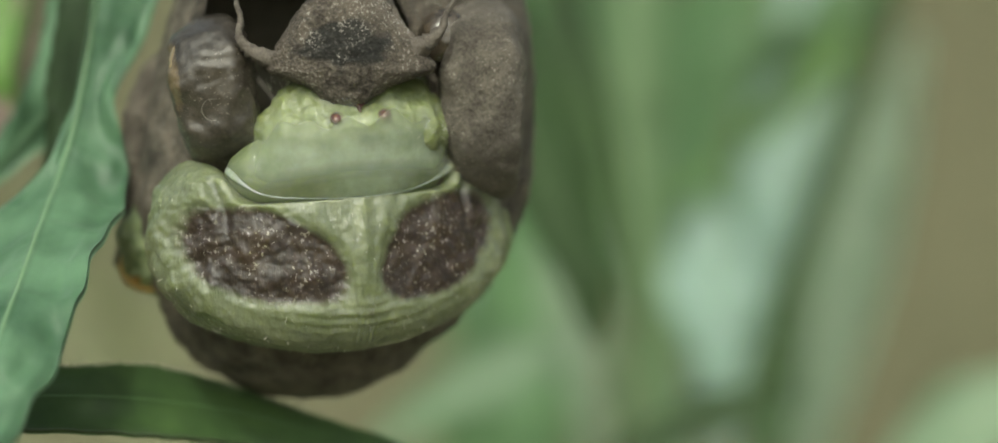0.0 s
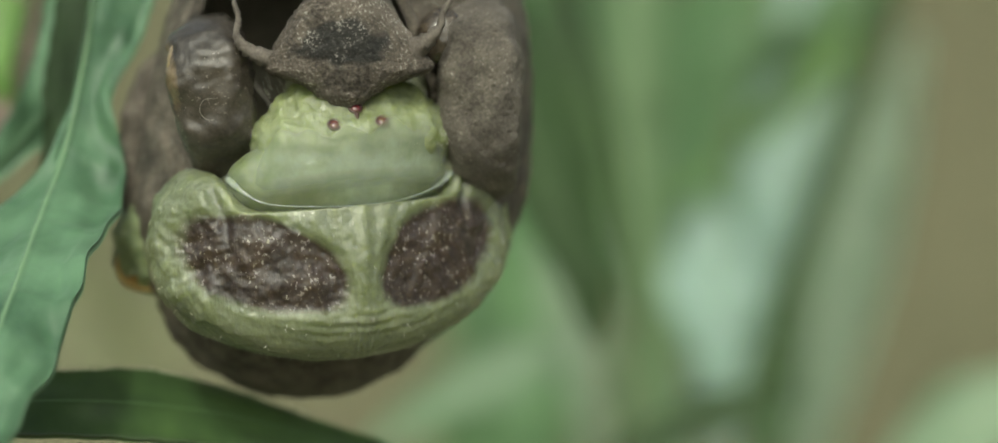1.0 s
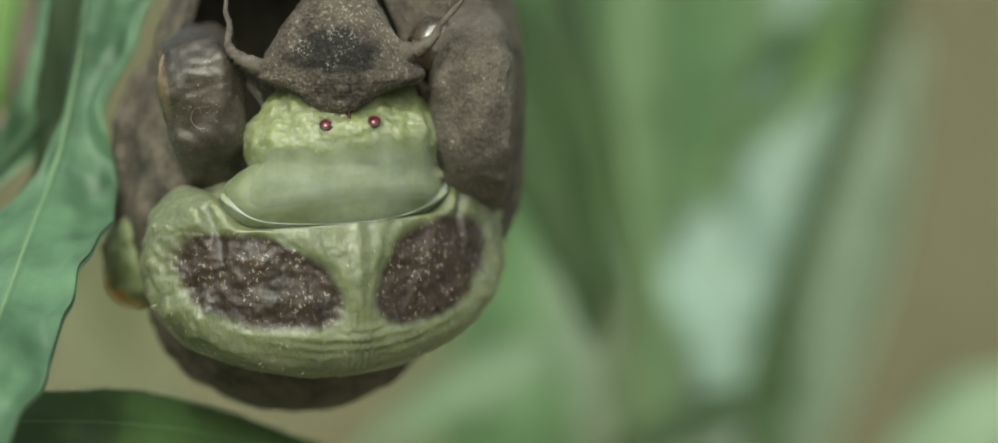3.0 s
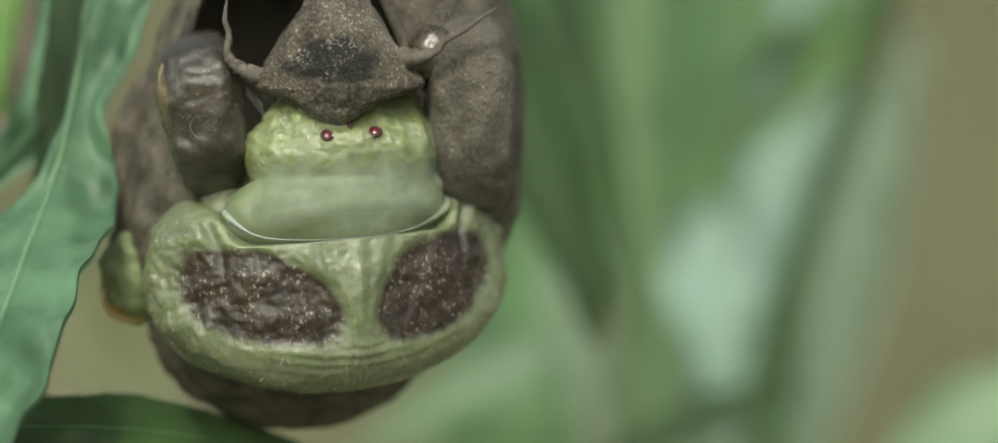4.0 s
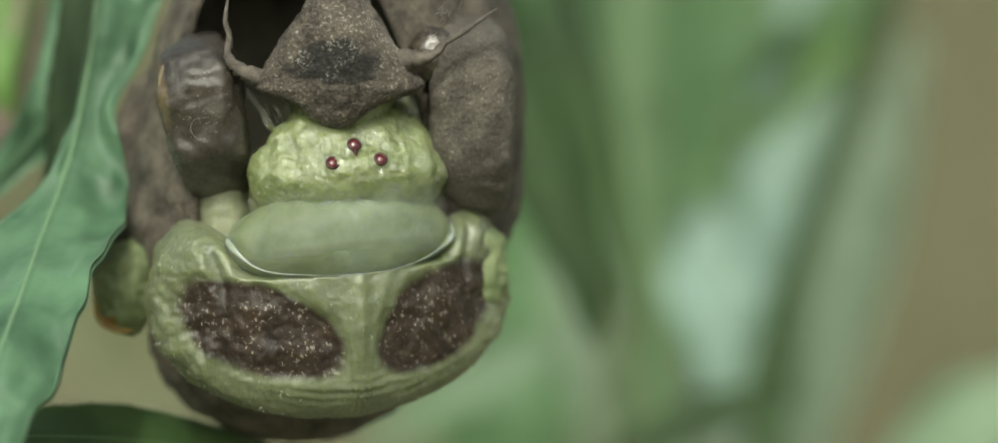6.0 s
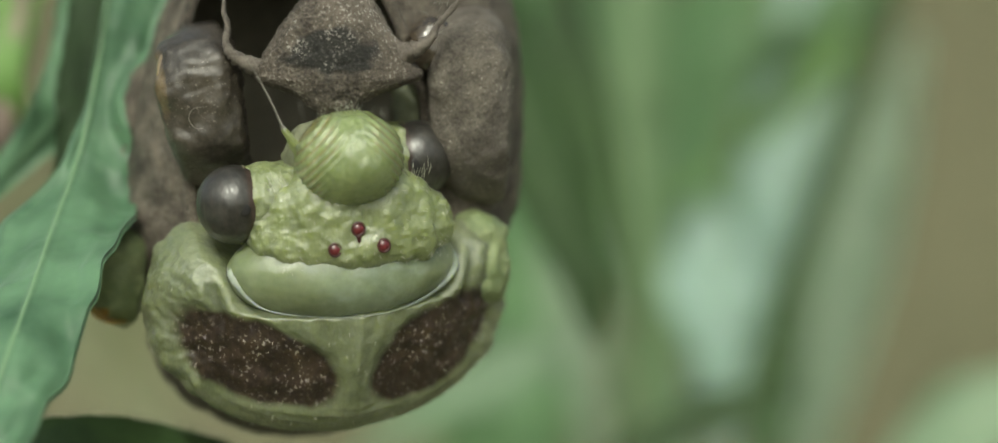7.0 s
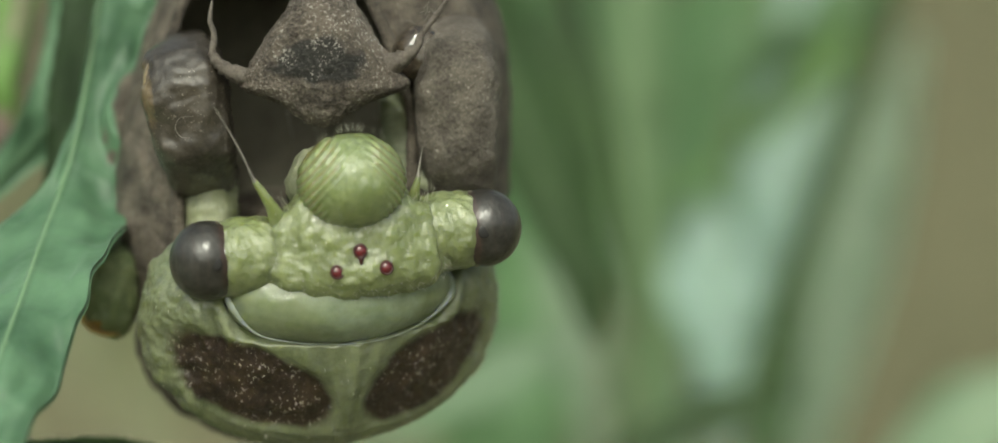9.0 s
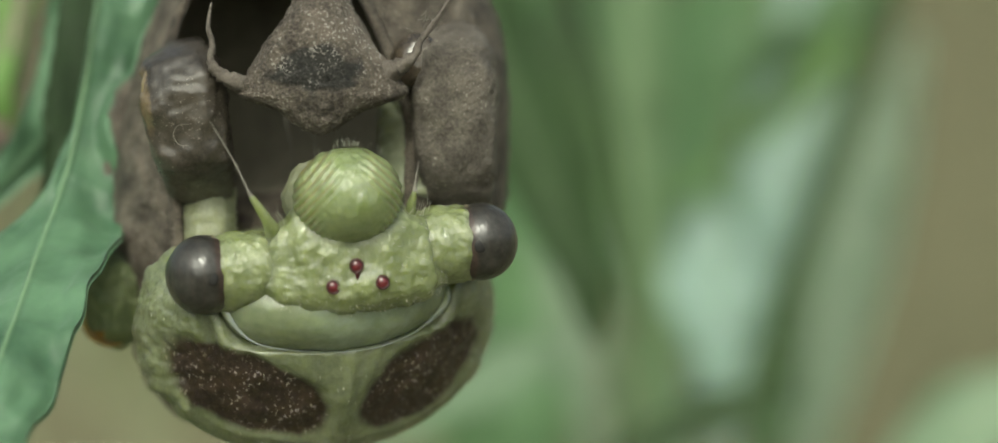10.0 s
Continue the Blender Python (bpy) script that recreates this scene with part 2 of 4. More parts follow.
# ---- builders ----
def shaped(name, verts, faces, material, parent=None, label="", marks=None, smooth=True):
    """One mesh object from vertices in millimetres."""
    me = bpy.data.meshes.new(name)
    me.from_pydata([(x * MM, y * MM, z * MM) for x, y, z in verts], [], faces)
    if marks is not None:
        me.attributes.new("marking", 'FLOAT', 'POINT').data.foreach_set("value", marks)
    me.materials.append(material)
    me.polygons.foreach_set("use_smooth", [smooth] * len(me.polygons))
    me.update()
    ob = new(name, me)
    if parent:
        ob.parent = parent
    if label:
        tagged(ob, label)
    return ob


def thing(name, x, y, z, label, category, group="", kind=""):
    """An Empty at the base of a thing; x, y, z in mm."""
    ob = new(name)
    ob.empty_display_size = 0.001
    ob.matrix_world = pose(x * MM, y * MM, z * MM)
    return tagged(ob, label, category, group, kind)


def blob(n, form, keep=None):
    """A cube-sphere: form(direction) gives the place in mm, or the place and a marking. keep(place): faces to keep."""
    index, verts, marks, faces = {}, [], [], []

    def vertex(i, j, axis, side):
        a, b = math.tan(math.pi / 4 * (2 * i / n - 1)), math.tan(math.pi / 4 * (2 * j / n - 1))
        d = [0, 0, 0]
        d[axis], d[(axis + 1) % 3], d[(axis + 2) % 3] = side, a, b * side
        d = Vector(d).normalized()
        key = (round(d.x, 5), round(d.y, 5), round(d.z, 5))
        if key not in index:
            index[key] = len(verts)
            p = form(d)
            if len(p) == 2:
                marks.append(p[1])
                p = p[0]
            verts.append(Vector(p))
        return index[key]

    for axis in range(3):
        for side in (1, -1):
            for i in range(n):
                for j in range(n):
                    f = [vertex(i, j, axis, side), vertex(i + 1, j, axis, side),
                         vertex(i + 1, j + 1, axis, side), vertex(i, j + 1, axis, side)]
                    if keep is None or all(keep(verts[k]) for k in f):
                        faces.append(f)
    return verts, faces, (marks or None)


def thick(verts, faces, depth, centre):
    """Gives an open skin a second face, depth mm nearer to the centre, and closes its edge."""
    c = Vector(centre)
    n = len(verts)
    inner = [v + (c - v).normalized() * depth for v in verts]
    edges = {}
    for f in faces:
        for a, b in zip(f, f[1:] + f[:1]):
            edges[(a, b)] = edges.get((a, b), 0) + 1
    rim = [(a, b) for (a, b) in edges if (b, a) not in edges]
    return (list(verts) + inner,
            [list(f) for f in faces] + [[k + n for k in reversed(f)] for f in faces] + [[b, a, a + n, b + n] for a, b in rim])


def spline(points, n):
    """A smooth open curve through points."""
    pts = [Vector(p) for p in points]
    ext = [2 * pts[0] - pts[1]] + pts + [2 * pts[-1] - pts[-2]]
    out = []
    for k in range(n + 1):
        s = k / n * (len(pts) - 1)
        i = min(int(s), len(pts) - 2)
        t = s - i
        p0, p1, p2, p3 = ext[i:i + 4]
        out.append(0.5 * (2 * p1 + (p2 - p0) * t + (2 * p0 - 5 * p1 + 4 * p2 - p3) * t * t
                          + (3 * p1 - p0 - 3 * p2 + p3) * t ** 3))
    return out


def tube(points, radii, n=24, sides=10, bumpy=0.0):
    """A rounded tube along a smooth curve; radii as many as wanted, spread along it."""
    line = spline(points, n)
    verts, faces = [], []
    for k, p in enumerate(line):
        d = (line[min(k + 1, n)] - line[max(k - 1, 0)]).normalized()
        a = d.cross(Vector((0.31, 0.9, 0.2))).normalized()
        b = d.cross(a)
        s = k / n * (len(radii) - 1)
        i = min(int(s), len(radii) - 2)
        r = radii[i] + (radii[i + 1] - radii[i]) * (s - i)
        for q in range(sides):
            w = 2 * math.pi * q / sides
            rr = r * (1 + bumpy * noise.noise(Vector((k * 0.7, q * 1.3, p.x))))
            verts.append(p + a * (rr * math.cos(w)) + b * (rr * math.sin(w)))
    for k in range(n):
        for q in range(sides):
            r = (q + 1) % sides
            faces.append([k * sides + q, k * sides + r, (k + 1) * sides + r, (k + 1) * sides + q])
    verts += [line[0], line[-1]]
    for q in range(sides):
        faces.append([(q + 1) % sides, q, len(verts) - 2])
        faces.append([n * sides + q, n * sides + (q + 1) % sides, len(verts) - 1])
    return verts, faces


def joined(pieces):
    verts, faces = [], []
    for v, f in pieces:
        base = len(verts)
        verts += list(v)
        faces += [[k + base for k in face] for face in f]
    return verts, faces


def rough_noise(p, size, amount):
    return amount * noise.fractal(Vector(p) / size, 0.8, 2.0, 4)


def blade(points, width, across=(0, -1, 0), fold=0.3, wave=0.0, teeth=0.0, n=60, m=14, thick_mm=0.25, point=0.6, seed=0.0,
          veins=9, start=0.15, cup=0.0, cup_left=0.0, left=None, right=None, side_veins=0.75):
    """A leaf blade along a curve, width mm across at its widest, in the plane that across spans with the curve."""
    line = spline(points, n)
    verts, marks, faces = [], [], []
    for layer in (0, 1):
        for k, p in enumerate(line):
            t = k / n
            d = (line[min(k + 1, n)] - line[max(k - 1, 0)]).normalized()
            a = Vector(across)
            a = (a - d * a.dot(d)).normalized()
            up = a.cross(d)
            w = width / 2 * max(0.02, (start + (1 - start) * min(1, t / 0.35) ** 0.7) * (1 - max(0, (t - 0.35) / 0.65) ** (1 / point)))
            slim = 1.0 if left is None else left[2] + (1 - left[2]) * max(0, min(1, (t - left[0]) / (left[1] - left[0])))
            trim = 1.0 if right is None else right[2] + (1 - right[2]) * max(0, min(1, (t - right[0]) / (right[1] - right[0])))
            for j in range(-m, m + 1):
                s = j / m
                edge = 1 + teeth * abs(s) ** 6 * math.sin(t * 95 + seed)
                ripple = wave * abs(s) ** 1.5 * noise.noise(Vector((t * 5 + seed, s * 1.2, seed)))
                side = abs(t * veins * 2 - abs(s) * 2.2 + (0.5 if s > 0 else 0)) % 1.0
                vein = max(0.0, 1 - abs(s) * m / 1.1) + side_veins * max(0.0, 1 - min(side, 1 - side) / 0.16)
                lift = w * (fold + cup * max(0, 1 - 2 * t) + (cup_left if s < 0 else 0) * max(0, 1 - 1.2 * t)) * abs(s) ** 1.3 + ripple - 0.10 * width / 18 * vein
                verts.append(p + a * (w * s * edge * (slim if s < 0 else trim)) + up * (lift - layer * thick_mm))
                marks.append(min(1.0, vein))
    row = 2 * m + 1
    half = (n + 1) * row
    for k in range(n):
        for j in range(row - 1):
            q = k * row + j
            faces.append([q, q + 1, q + row + 1, q + row])
            faces.append([half + q + row, half + q + row + 1, half + q + 1, half + q])
    rim = [k * row for k in range(n + 1)] + [n * row + j for j in range(1, row)] + \
          [k * row + row - 1 for k in range(n - 1, -1, -1)] + [j for j in range(row - 2, 0, -1)]
    for a, b in zip(rim, rim[1:] + rim[:1]):
        faces.append([b, a, half + a, half + b])
    return verts, faces, marks


def along(values, t):
    """A smooth run through values spread evenly over 0 to 1."""
    s = t * (len(values) - 1)
    i = min(int(s), len(values) - 2)
    e = s - i
    return values[i] + (values[i + 1] - values[i]) * e * e * (3 - 2 * e)


def wide_blade(points, left, right, across, n=150, m=30, thick_mm=0.25, swell=0.10, seed=0.0, veins=13):
    """A broad leaf blade about its midrib: left and right are its half widths along the way; it swells between the side veins."""
    line = spline(points, n)
    verts, marks, faces = [], [], []
    for layer in (0, 1):
        for k, p in enumerate(line):
            t = k / n
            d = (line[min(k + 1, n)] - line[max(k - 1, 0)]).normalized()
            a = Vector(across)
            a = (a - d * a.dot(d)).normalized()
            up = a.cross(d)
            for j in range(-m, m + 1):
                s = j / m
                w = along(left if s < 0 else right, t) * (1 + 0.05 * noise.noise(Vector((t * 16, seed, 0))) * abs(s))
                reach = abs(s) * w
                phase = (t * veins - reach * 0.13 + (0.4 if s > 0 else 0) + 0.10 * noise.noise(Vector((t * 6, s * 2, seed)))) % 1.0
                near = min(phase, 1 - phase)
                vein = max(0.0, 1 - reach / 0.16) + 0.38 * max(0.0, 1 - near / 0.08) * (1 - 0.7 * abs(s))
                lift = swell * (near * 2) ** 0.6 * min(1, reach) - 0.12 * min(1, vein) + 0.16 * w * abs(s) ** 1.4
                lift += (0.9 * noise.noise(Vector((t * 6 + seed, s * 1.3, seed))) + 0.35 * noise.noise(Vector((t * 15 + seed, s * 3, 4)))) * abs(s)
                verts.append(p + a * (w * s) + up * (lift - layer * thick_mm))
                marks.append(min(1.0, vein))
    row = 2 * m + 1
    half = (n + 1) * row
    for k in range(n):
        for j in range(row - 1):
            q = k * row + j
            faces.append([q, q + 1, q + row + 1, q + row])
            faces.append([half + q + row, half + q + row + 1, half + q + 1, half + q])
    rim = [k * row for k in range(n + 1)] + [n * row + j for j in range(1, row)] + \
          [k * row + row - 1 for k in range(n - 1, -1, -1)] + [j for j in range(row - 2, 0, -1)]
    for a, b in zip(rim, rim[1:] + rim[:1]):
        faces.append([b, a, half + a, half + b])
    return verts, faces, marks


# ---- the setting: soil, and an earth bank behind the plants ----
def ground():
    n, verts, faces = 60, [], []
    for i in range(n + 1):
        for j in range(n + 1):
            u, v = 2 * i / n - 1, 2 * j / n - 1
            x, y = 40000 * u * abs(u) ** 3, 40000 * v * abs(v) ** 3
            bank = 900 / (1 + math.exp(-(y - 900) / 90.0)) * (1.0 if abs(y) < 3000 else max(0, 1 - (abs(y) - 3000) / 3000))
            verts.append((x, y, -420 + bank + rough_noise((x, y, 0), 160, 20)))
    for i in range(n):
        for j in range(n):
            q = i * (n + 1) + j
            faces.append([q, q + n + 1, q + n + 2, q + 1])
    tagged(shaped("ground", verts, faces, EARTH), "dry tan-brown earth rising to a bare bank", "ground", kind="structure")


ground()


# ---- more builders ----
def loft(rows, n=40, sides=28, power=2.0, rough=(0.4, 0.0), mark=None):
    """A closed body along z: rows of (z, centre x, centre y, half width, half depth), smooth between the rows."""
    line = spline([(r[0], r[1], r[2]) for r in rows], n)
    size = spline([(r[3], r[4], 0) for r in rows], n)
    verts, faces, marks = [], [], []
    for c, s in zip(line, size):
        for q in range(sides):
            w = 2 * math.pi * q / sides
            cx, sy = math.cos(w), math.sin(w)
            e = 2 / power
            p = Vector((c.y + max(s.x, 0.01) * math.copysign(abs(cx) ** e, cx), c.z + max(s.y, 0.01) * math.copysign(abs(sy) ** e, sy), c.x))
            p += Vector((cx, sy, 0)) * rough_noise(p, rough[0], rough[1])
            verts.append(p)
            marks.append(mark(p) if mark else 0.0)
    for k in range(n):
        for q in range(sides):
            r = (q + 1) % sides
            faces.append([k * sides + q, k * sides + r, (k + 1) * sides + r, (k + 1) * sides + q])
    for k in (0, n):
        verts.append(Vector((line[k].y, line[k].z, line[k].x)))
        marks.append(marks[k * sides])
        for q in range(sides):
            r = (q + 1) % sides
            faces.append([k * sides + (r if k == 0 else q), k * sides + (q if k == 0 else r), len(verts) - 1])
    return verts, faces, marks


def oval(rx, ry, rz, n=16, rough=(0.5, 0.0), shift=(0, 0, 0), mark=None, extra=None):
    def form(d):
        p = Vector((d.x * rx, d.y * ry, d.z * rz))
        nrm = Vector((d.x / rx, d.y / ry, d.z / rz)).normalized()
        h = rough_noise(p + Vector(shift) * 3, rough[0], rough[1]) if rough[1] else 0.0
        if extra:
            h += extra(p, d)
        p += nrm * h
        return (p + Vector(shift), mark(p, d) if mark else 0.0)
    return blob(n, form)


def bump_at(x, z, cx, cz, rx, rz):
    return math.exp(-((x - cx) / rx) ** 2 - ((z - cz) / rz) ** 2)


def hairs(roots, length, radius, spread, seed):
    rnd = random.Random(seed)
    out = []
    for root, way in roots:
        p, d = Vector(root), Vector(way).normalized()
        d = (d + Vector([rnd.uniform(-spread, spread) for _ in range(3)])).normalized()
        bend = Vector([rnd.uniform(-0.3, 0.3) for _ in range(3)])
        ln = length * rnd.uniform(0.6, 1.2)
        out.append(tube([p, p + d * ln * 0.5, p + (d + bend).normalized() * ln], [radius, radius * 0.3], 4, 4))
    return joined(out)


# ---- the nymph shell ----
def nymph_shell():
    shell = thing("nymph_shell", -6.85, 0, 1.45, "empty brown-grey cicada nymph shell, split open along its back", "insect shell")

    def hull(scale, rough):
        def form(d):
            p = Vector(((8.0 if d.x < 0 else 8.3) * d.x * (1 + 0.02 * max(0, -d.z)), 6.5 * d.y, (14.0 if d.z > 0 else 9.0) * d.z)) * scale
            p += d * (rough_noise(p, 2.2, 0.13 * rough) + rough_noise(p, 0.5, 0.08 * rough))
            if p.z < -4:
                p += d * 0.06 * math.sin(p.z * 3.4) * rough
            return p + Vector((-0.1 + 0.10 * p.z, 4.0, 0.9))
        return form

    def keep(p):
        edge = 1 + 0.05 * noise.noise(Vector(p) * 0.8)
        reach = 4.75 - 0.28 * max(0, p.z - 3.5) if p.x > 0 else 4.5 + 0.25 * max(0, min(3, p.z - 3.5))
        return p.y > 3.0 or abs((p.x + 0.1) / reach) ** 3 + abs((p.z - 2.0) / 8.2) ** 3 > edge

    v, f, _ = blob(88, hull(1.0, 1.0), keep)
    v, f = thick(v, f, 0.22, (0, 4, 0.9))
    shaped("hull", v, f, SHELL, shell, "grainy grey-brown outer skin")
    for side, wide in ((-1, 4.4), (1, 4.55)):
        line = []
        for k in range(15):
            z = -3.5 + 12.0 * k / 14
            x = side * (wide - 0.28 * max(0, z - 3.5) if side > 0 else wide + 0.25 * max(0, min(3, z - 3.5))) * max(0.05, 1 - abs((z - 2) / 8.2) ** 3) ** (1 / 3) - 0.1
            y = 4 - 6.5 * math.sqrt(max(0.05, 1 - ((x + 0.1 - 0.1 * (z - 0.9)) / 8) ** 2 - ((z - 0.9) / 14) ** 2))
            line.append((x + side * 0.05, y - 0.05, z))
        v2, f2 = tube(line, [0.2, 0.26, 0.24, 0.28, 0.2], 70, 10, 0.3)
        shaped("split_lip", v2, f2, SHELL, shell, "thickened torn lip of the split")
    v, f, _ = blob(30, hull(0.955, 0.6), keep)
    shaped("lining", v, f, SHELL_IN, shell, "dark inner face of the shell")

    # the hind body, which bends away as the cicada pushes out
    def rings(d):
        p = Vector((6.35 * d.x, 5.6 * d.y, 5.3 * d.z))
        step = (p.z + 0.05 * p.x * p.x) * 3.6 + 0.4 * noise.noise(p * 0.5)
        h = 0.035 * math.sin(step) + 0.02 * math.sin(2 * step) + rough_noise(p, 1.4, 0.05) + rough_noise(p, 0.4, 0.04) + 0.06 * noise.noise(Vector((p.x * 2.2, p.y, p.z * 0.5)))
        p.x *= 1 + 0.10 * (1 if p.x < 0 else -1) * max(0, -d.z)
        return p + d * h
    v, f, _ = blob(64, rings)
    abdomen = shaped("abdomen", v, f, SHELL, shell, "ringed brown hind body of the shell")

    # the head plate, whose hind corner hangs over the split
    def spot(p):
        ragged = 0.35 * noise.noise(Vector((p.x, p.z, 1.0)) * 1.6) + 0.3 * noise.noise(Vector((p.x, p.z, 4.0)) * 4)
        return max(0.0, min(0.95, 1.5 * bump_at(p.x, p.z, 0.25, -0.55, 1.5, 0.8) + ragged))
    v, f, k = loft([(-2.95, 0.3, -0.5, 0.1, 0.05), (-2.8, 0.3, -0.5, 0.5, 0.35), (-2.5, 0.28, -0.5, 0.95, 0.7), (-2.1, 0.3, -0.45, 1.5, 0.95), (-1.8, 0.32, -0.35, 2.3, 1.15),
                    (-1.5, 0.35, -0.2, 3.05, 1.4), (-1.15, 0.35, -0.05, 3.2, 1.55), (-0.7, 0.3, 0, 2.85, 1.75), (0.4, 0.25, 0, 2.1, 2.0), (1.2, 0.3, 0.1, 1.6, 1.95),
                    (2.0, 0.3, 0.3, 1.15, 1.7), (2.8, 0.3, 0.6, 0.9, 1.4), (3.2, 0.3, 0.8, 0.2, 0.3)],
                   110, 96, 2.1, (0.3, 0.10), spot)
    ob = shaped("head_plate", v, f, SHELL_HEAD, shell, "dusty grey plate with a dark, white-dotted spot", k)
    ob.location = (0.9 * MM, -3.0 * MM, 5.65 * MM)

    for side, x, z, w, h, tilt in ((-1, -3.85, 3.35, 1.6, 2.75, -10), (1, 6.25, 3.5, 1.65, 3.25, -2)):
        v, f, k = loft([(-h * 1.25, 0.2 * side, 2.6, w * 0.3, 0.3), (-h * 1.08, 0.15 * side, 1.5, w * 0.65, 0.8), (-h * 0.65, 0, 0.3, w * 0.9, 1.2),
                        (0, 0, 0, w, 1.4), (h * 0.4, 0, -0.1, w, 1.45), (h * 0.8, 0, 0.3, w * 0.85, 1.3), (h * 1.05, 0, 1.3, w * 0.6, 0.9), (h * 1.2, 0, 2.4, w * 0.3, 0.3)],
                       80, 60, 2.6, (1.0, 0.17),
                       lambda p: 0.85 * bump_at(p.x, p.z, -1.32, 0.9, 0.33, 1.6) * (1 if p.y < 0.2 else 0) if side < 0 else 0.0)
        ob = shaped("side_flap", v, f, SHELL_GLOSS if side < 0 else SHELL_PALE, shell, "curled half of the split back, glossy with an amber edge" if side < 0 else
                    "curled half of the split back, dusty grey-brown", k)
        ob.matrix_local = pose(x * MM, (-2.7 if side < 0 else -1.75) * MM, z * MM, 0, tilt, 0)
    v, f = tube([(-4.75, -3.0, 5.75), (-5.2, -3.3, 5.1), (-5.35, -3.45, 4.2), (-5.25, -3.4, 3.2), (-4.95, -3.2, 2.3)], [0.03, 0.13, 0.17, 0.15, 0.1, 0.03], 40, 10, 0.25)
    shaped("flap_edge", v, f, AMBER, shell, "thin amber edge of the split")
    v, f, k = oval(1.0, 0.9, 1.1, 22, (0.5, 0.06))
    ob = shaped("eye_cap", v, f, EYE_CAP, shell, "glossy brown empty eye cap")
    ob.location = (4.75 * MM, -1.9 * MM, 5.6 * MM)
    v, f, k = loft([(-4.5, -1.6, 0.3, 0.06, 0.08), (-3.7, -1.15, 0.2, 0.4, 0.3), (-2.4, -0.7, 0.1, 0.6, 0.45), (0, -0.05, 0, 1.3, 0.9), (2.0, 0.25, 0, 1.4, 1.0),
                    (3.8, 0.6, 0.2, 1.0, 0.8), (4.8, 0.9, 0.4, 0.15, 0.15)], 40, 28, 2.2, (0.7, 0.16))
    ob = shaped("wing_pad", v, f, SHELL, shell, "pointed brown wing pad")
    ob.location = (-7.3 * MM, 3.0 * MM, 1.1 * MM)

    for name, pts in (("antenna", [(-1.6, -3.4, 4.55), (-2.4, -3.8, 4.9), (-2.8, -4.0, 5.4), (-2.75, -4.0, 6.1), (-2.9, -4.0, 6.7), (-2.8, -3.9, 7.6)]),):
        v, f = tube(pts, [0.36, 0.24, 0.13, 0.10, 0.05], 40, 8, 0.6)
        shaped(name, v, f, SHELL_DUST, shell, "thin dry antenna of the shell")
    # the other antenna turns about its root
    v, f = tube([(-1.2, 0.5, -0.55), (-0.2, 0.1, -0.1), (0, 0, 0), (0.5, -0.2, 0.4), (0.7, -0.25, 0.9), (1.15, -0.3, 1.5), (2.0, -0.3, 2.75)], [0.42, 0.36, 0.28, 0.18, 0.13, 0.10, 0.06], 40, 8, 0.6)
    feeler = shaped("antenna", v, f, SHELL_DUST, shell, "thin dry antenna of the shell")
    feeler.location = (4.3 * MM, -3.8 * MM, 5.3 * MM)
    rnd = random.Random(5)
    roots = []
    for k in range(70):
        a = rnd.uniform(0.15, 1.15)
        roots.append(((-0.1 - 7.9 * math.cos(a) + 0.9 * math.sin(a), 3.5 + rnd.uniform(-1, 1), 0.9 + 9.2 * math.sin(a)), (-math.cos(a), -0.2, math.sin(a))))
    for k in range(14):
        roots.append(((4.4 + rnd.uniform(0.3, 1.4), -4.0, 5.5 + rnd.uniform(0.2, 1.7)), (rnd.uniform(-1, 1), -0.2, rnd.uniform(-0.5, 1))))
    v, f = hairs(roots, 0.35, 0.02, 0.4, 3)
    shaped("fringe", v, f, HAIR_DARK, shell, "fine grey hairs")
    # stray threads stuck to the flap
    threads = []
    threads.append(tube([(-3.75 + 0.42 * math.cos(w), -4.12, 2.7 + 0.42 * math.sin(w)) for w in (1.2, 2.2, 3.2, 4.2, 5.0)], [0.012, 0.012], 24, 5))
    for x, top, low in ((0.5, 3.0, -1.0), (1.4, 3.4, 0.0), (-0.6, 3.6, 0.5)):
        threads.append(tube([(x, 1.0, top), (x + 0.2, 1.6, (top + low) / 2), (x - 0.1, 2.4, low)], [0.05, 0.03, 0.02], 14, 6))
    v, f = joined(threads)
    shaped("thread", v, f, HAIR_DARK, shell, "fine curled threads")
    return shell, feeler, abdomen


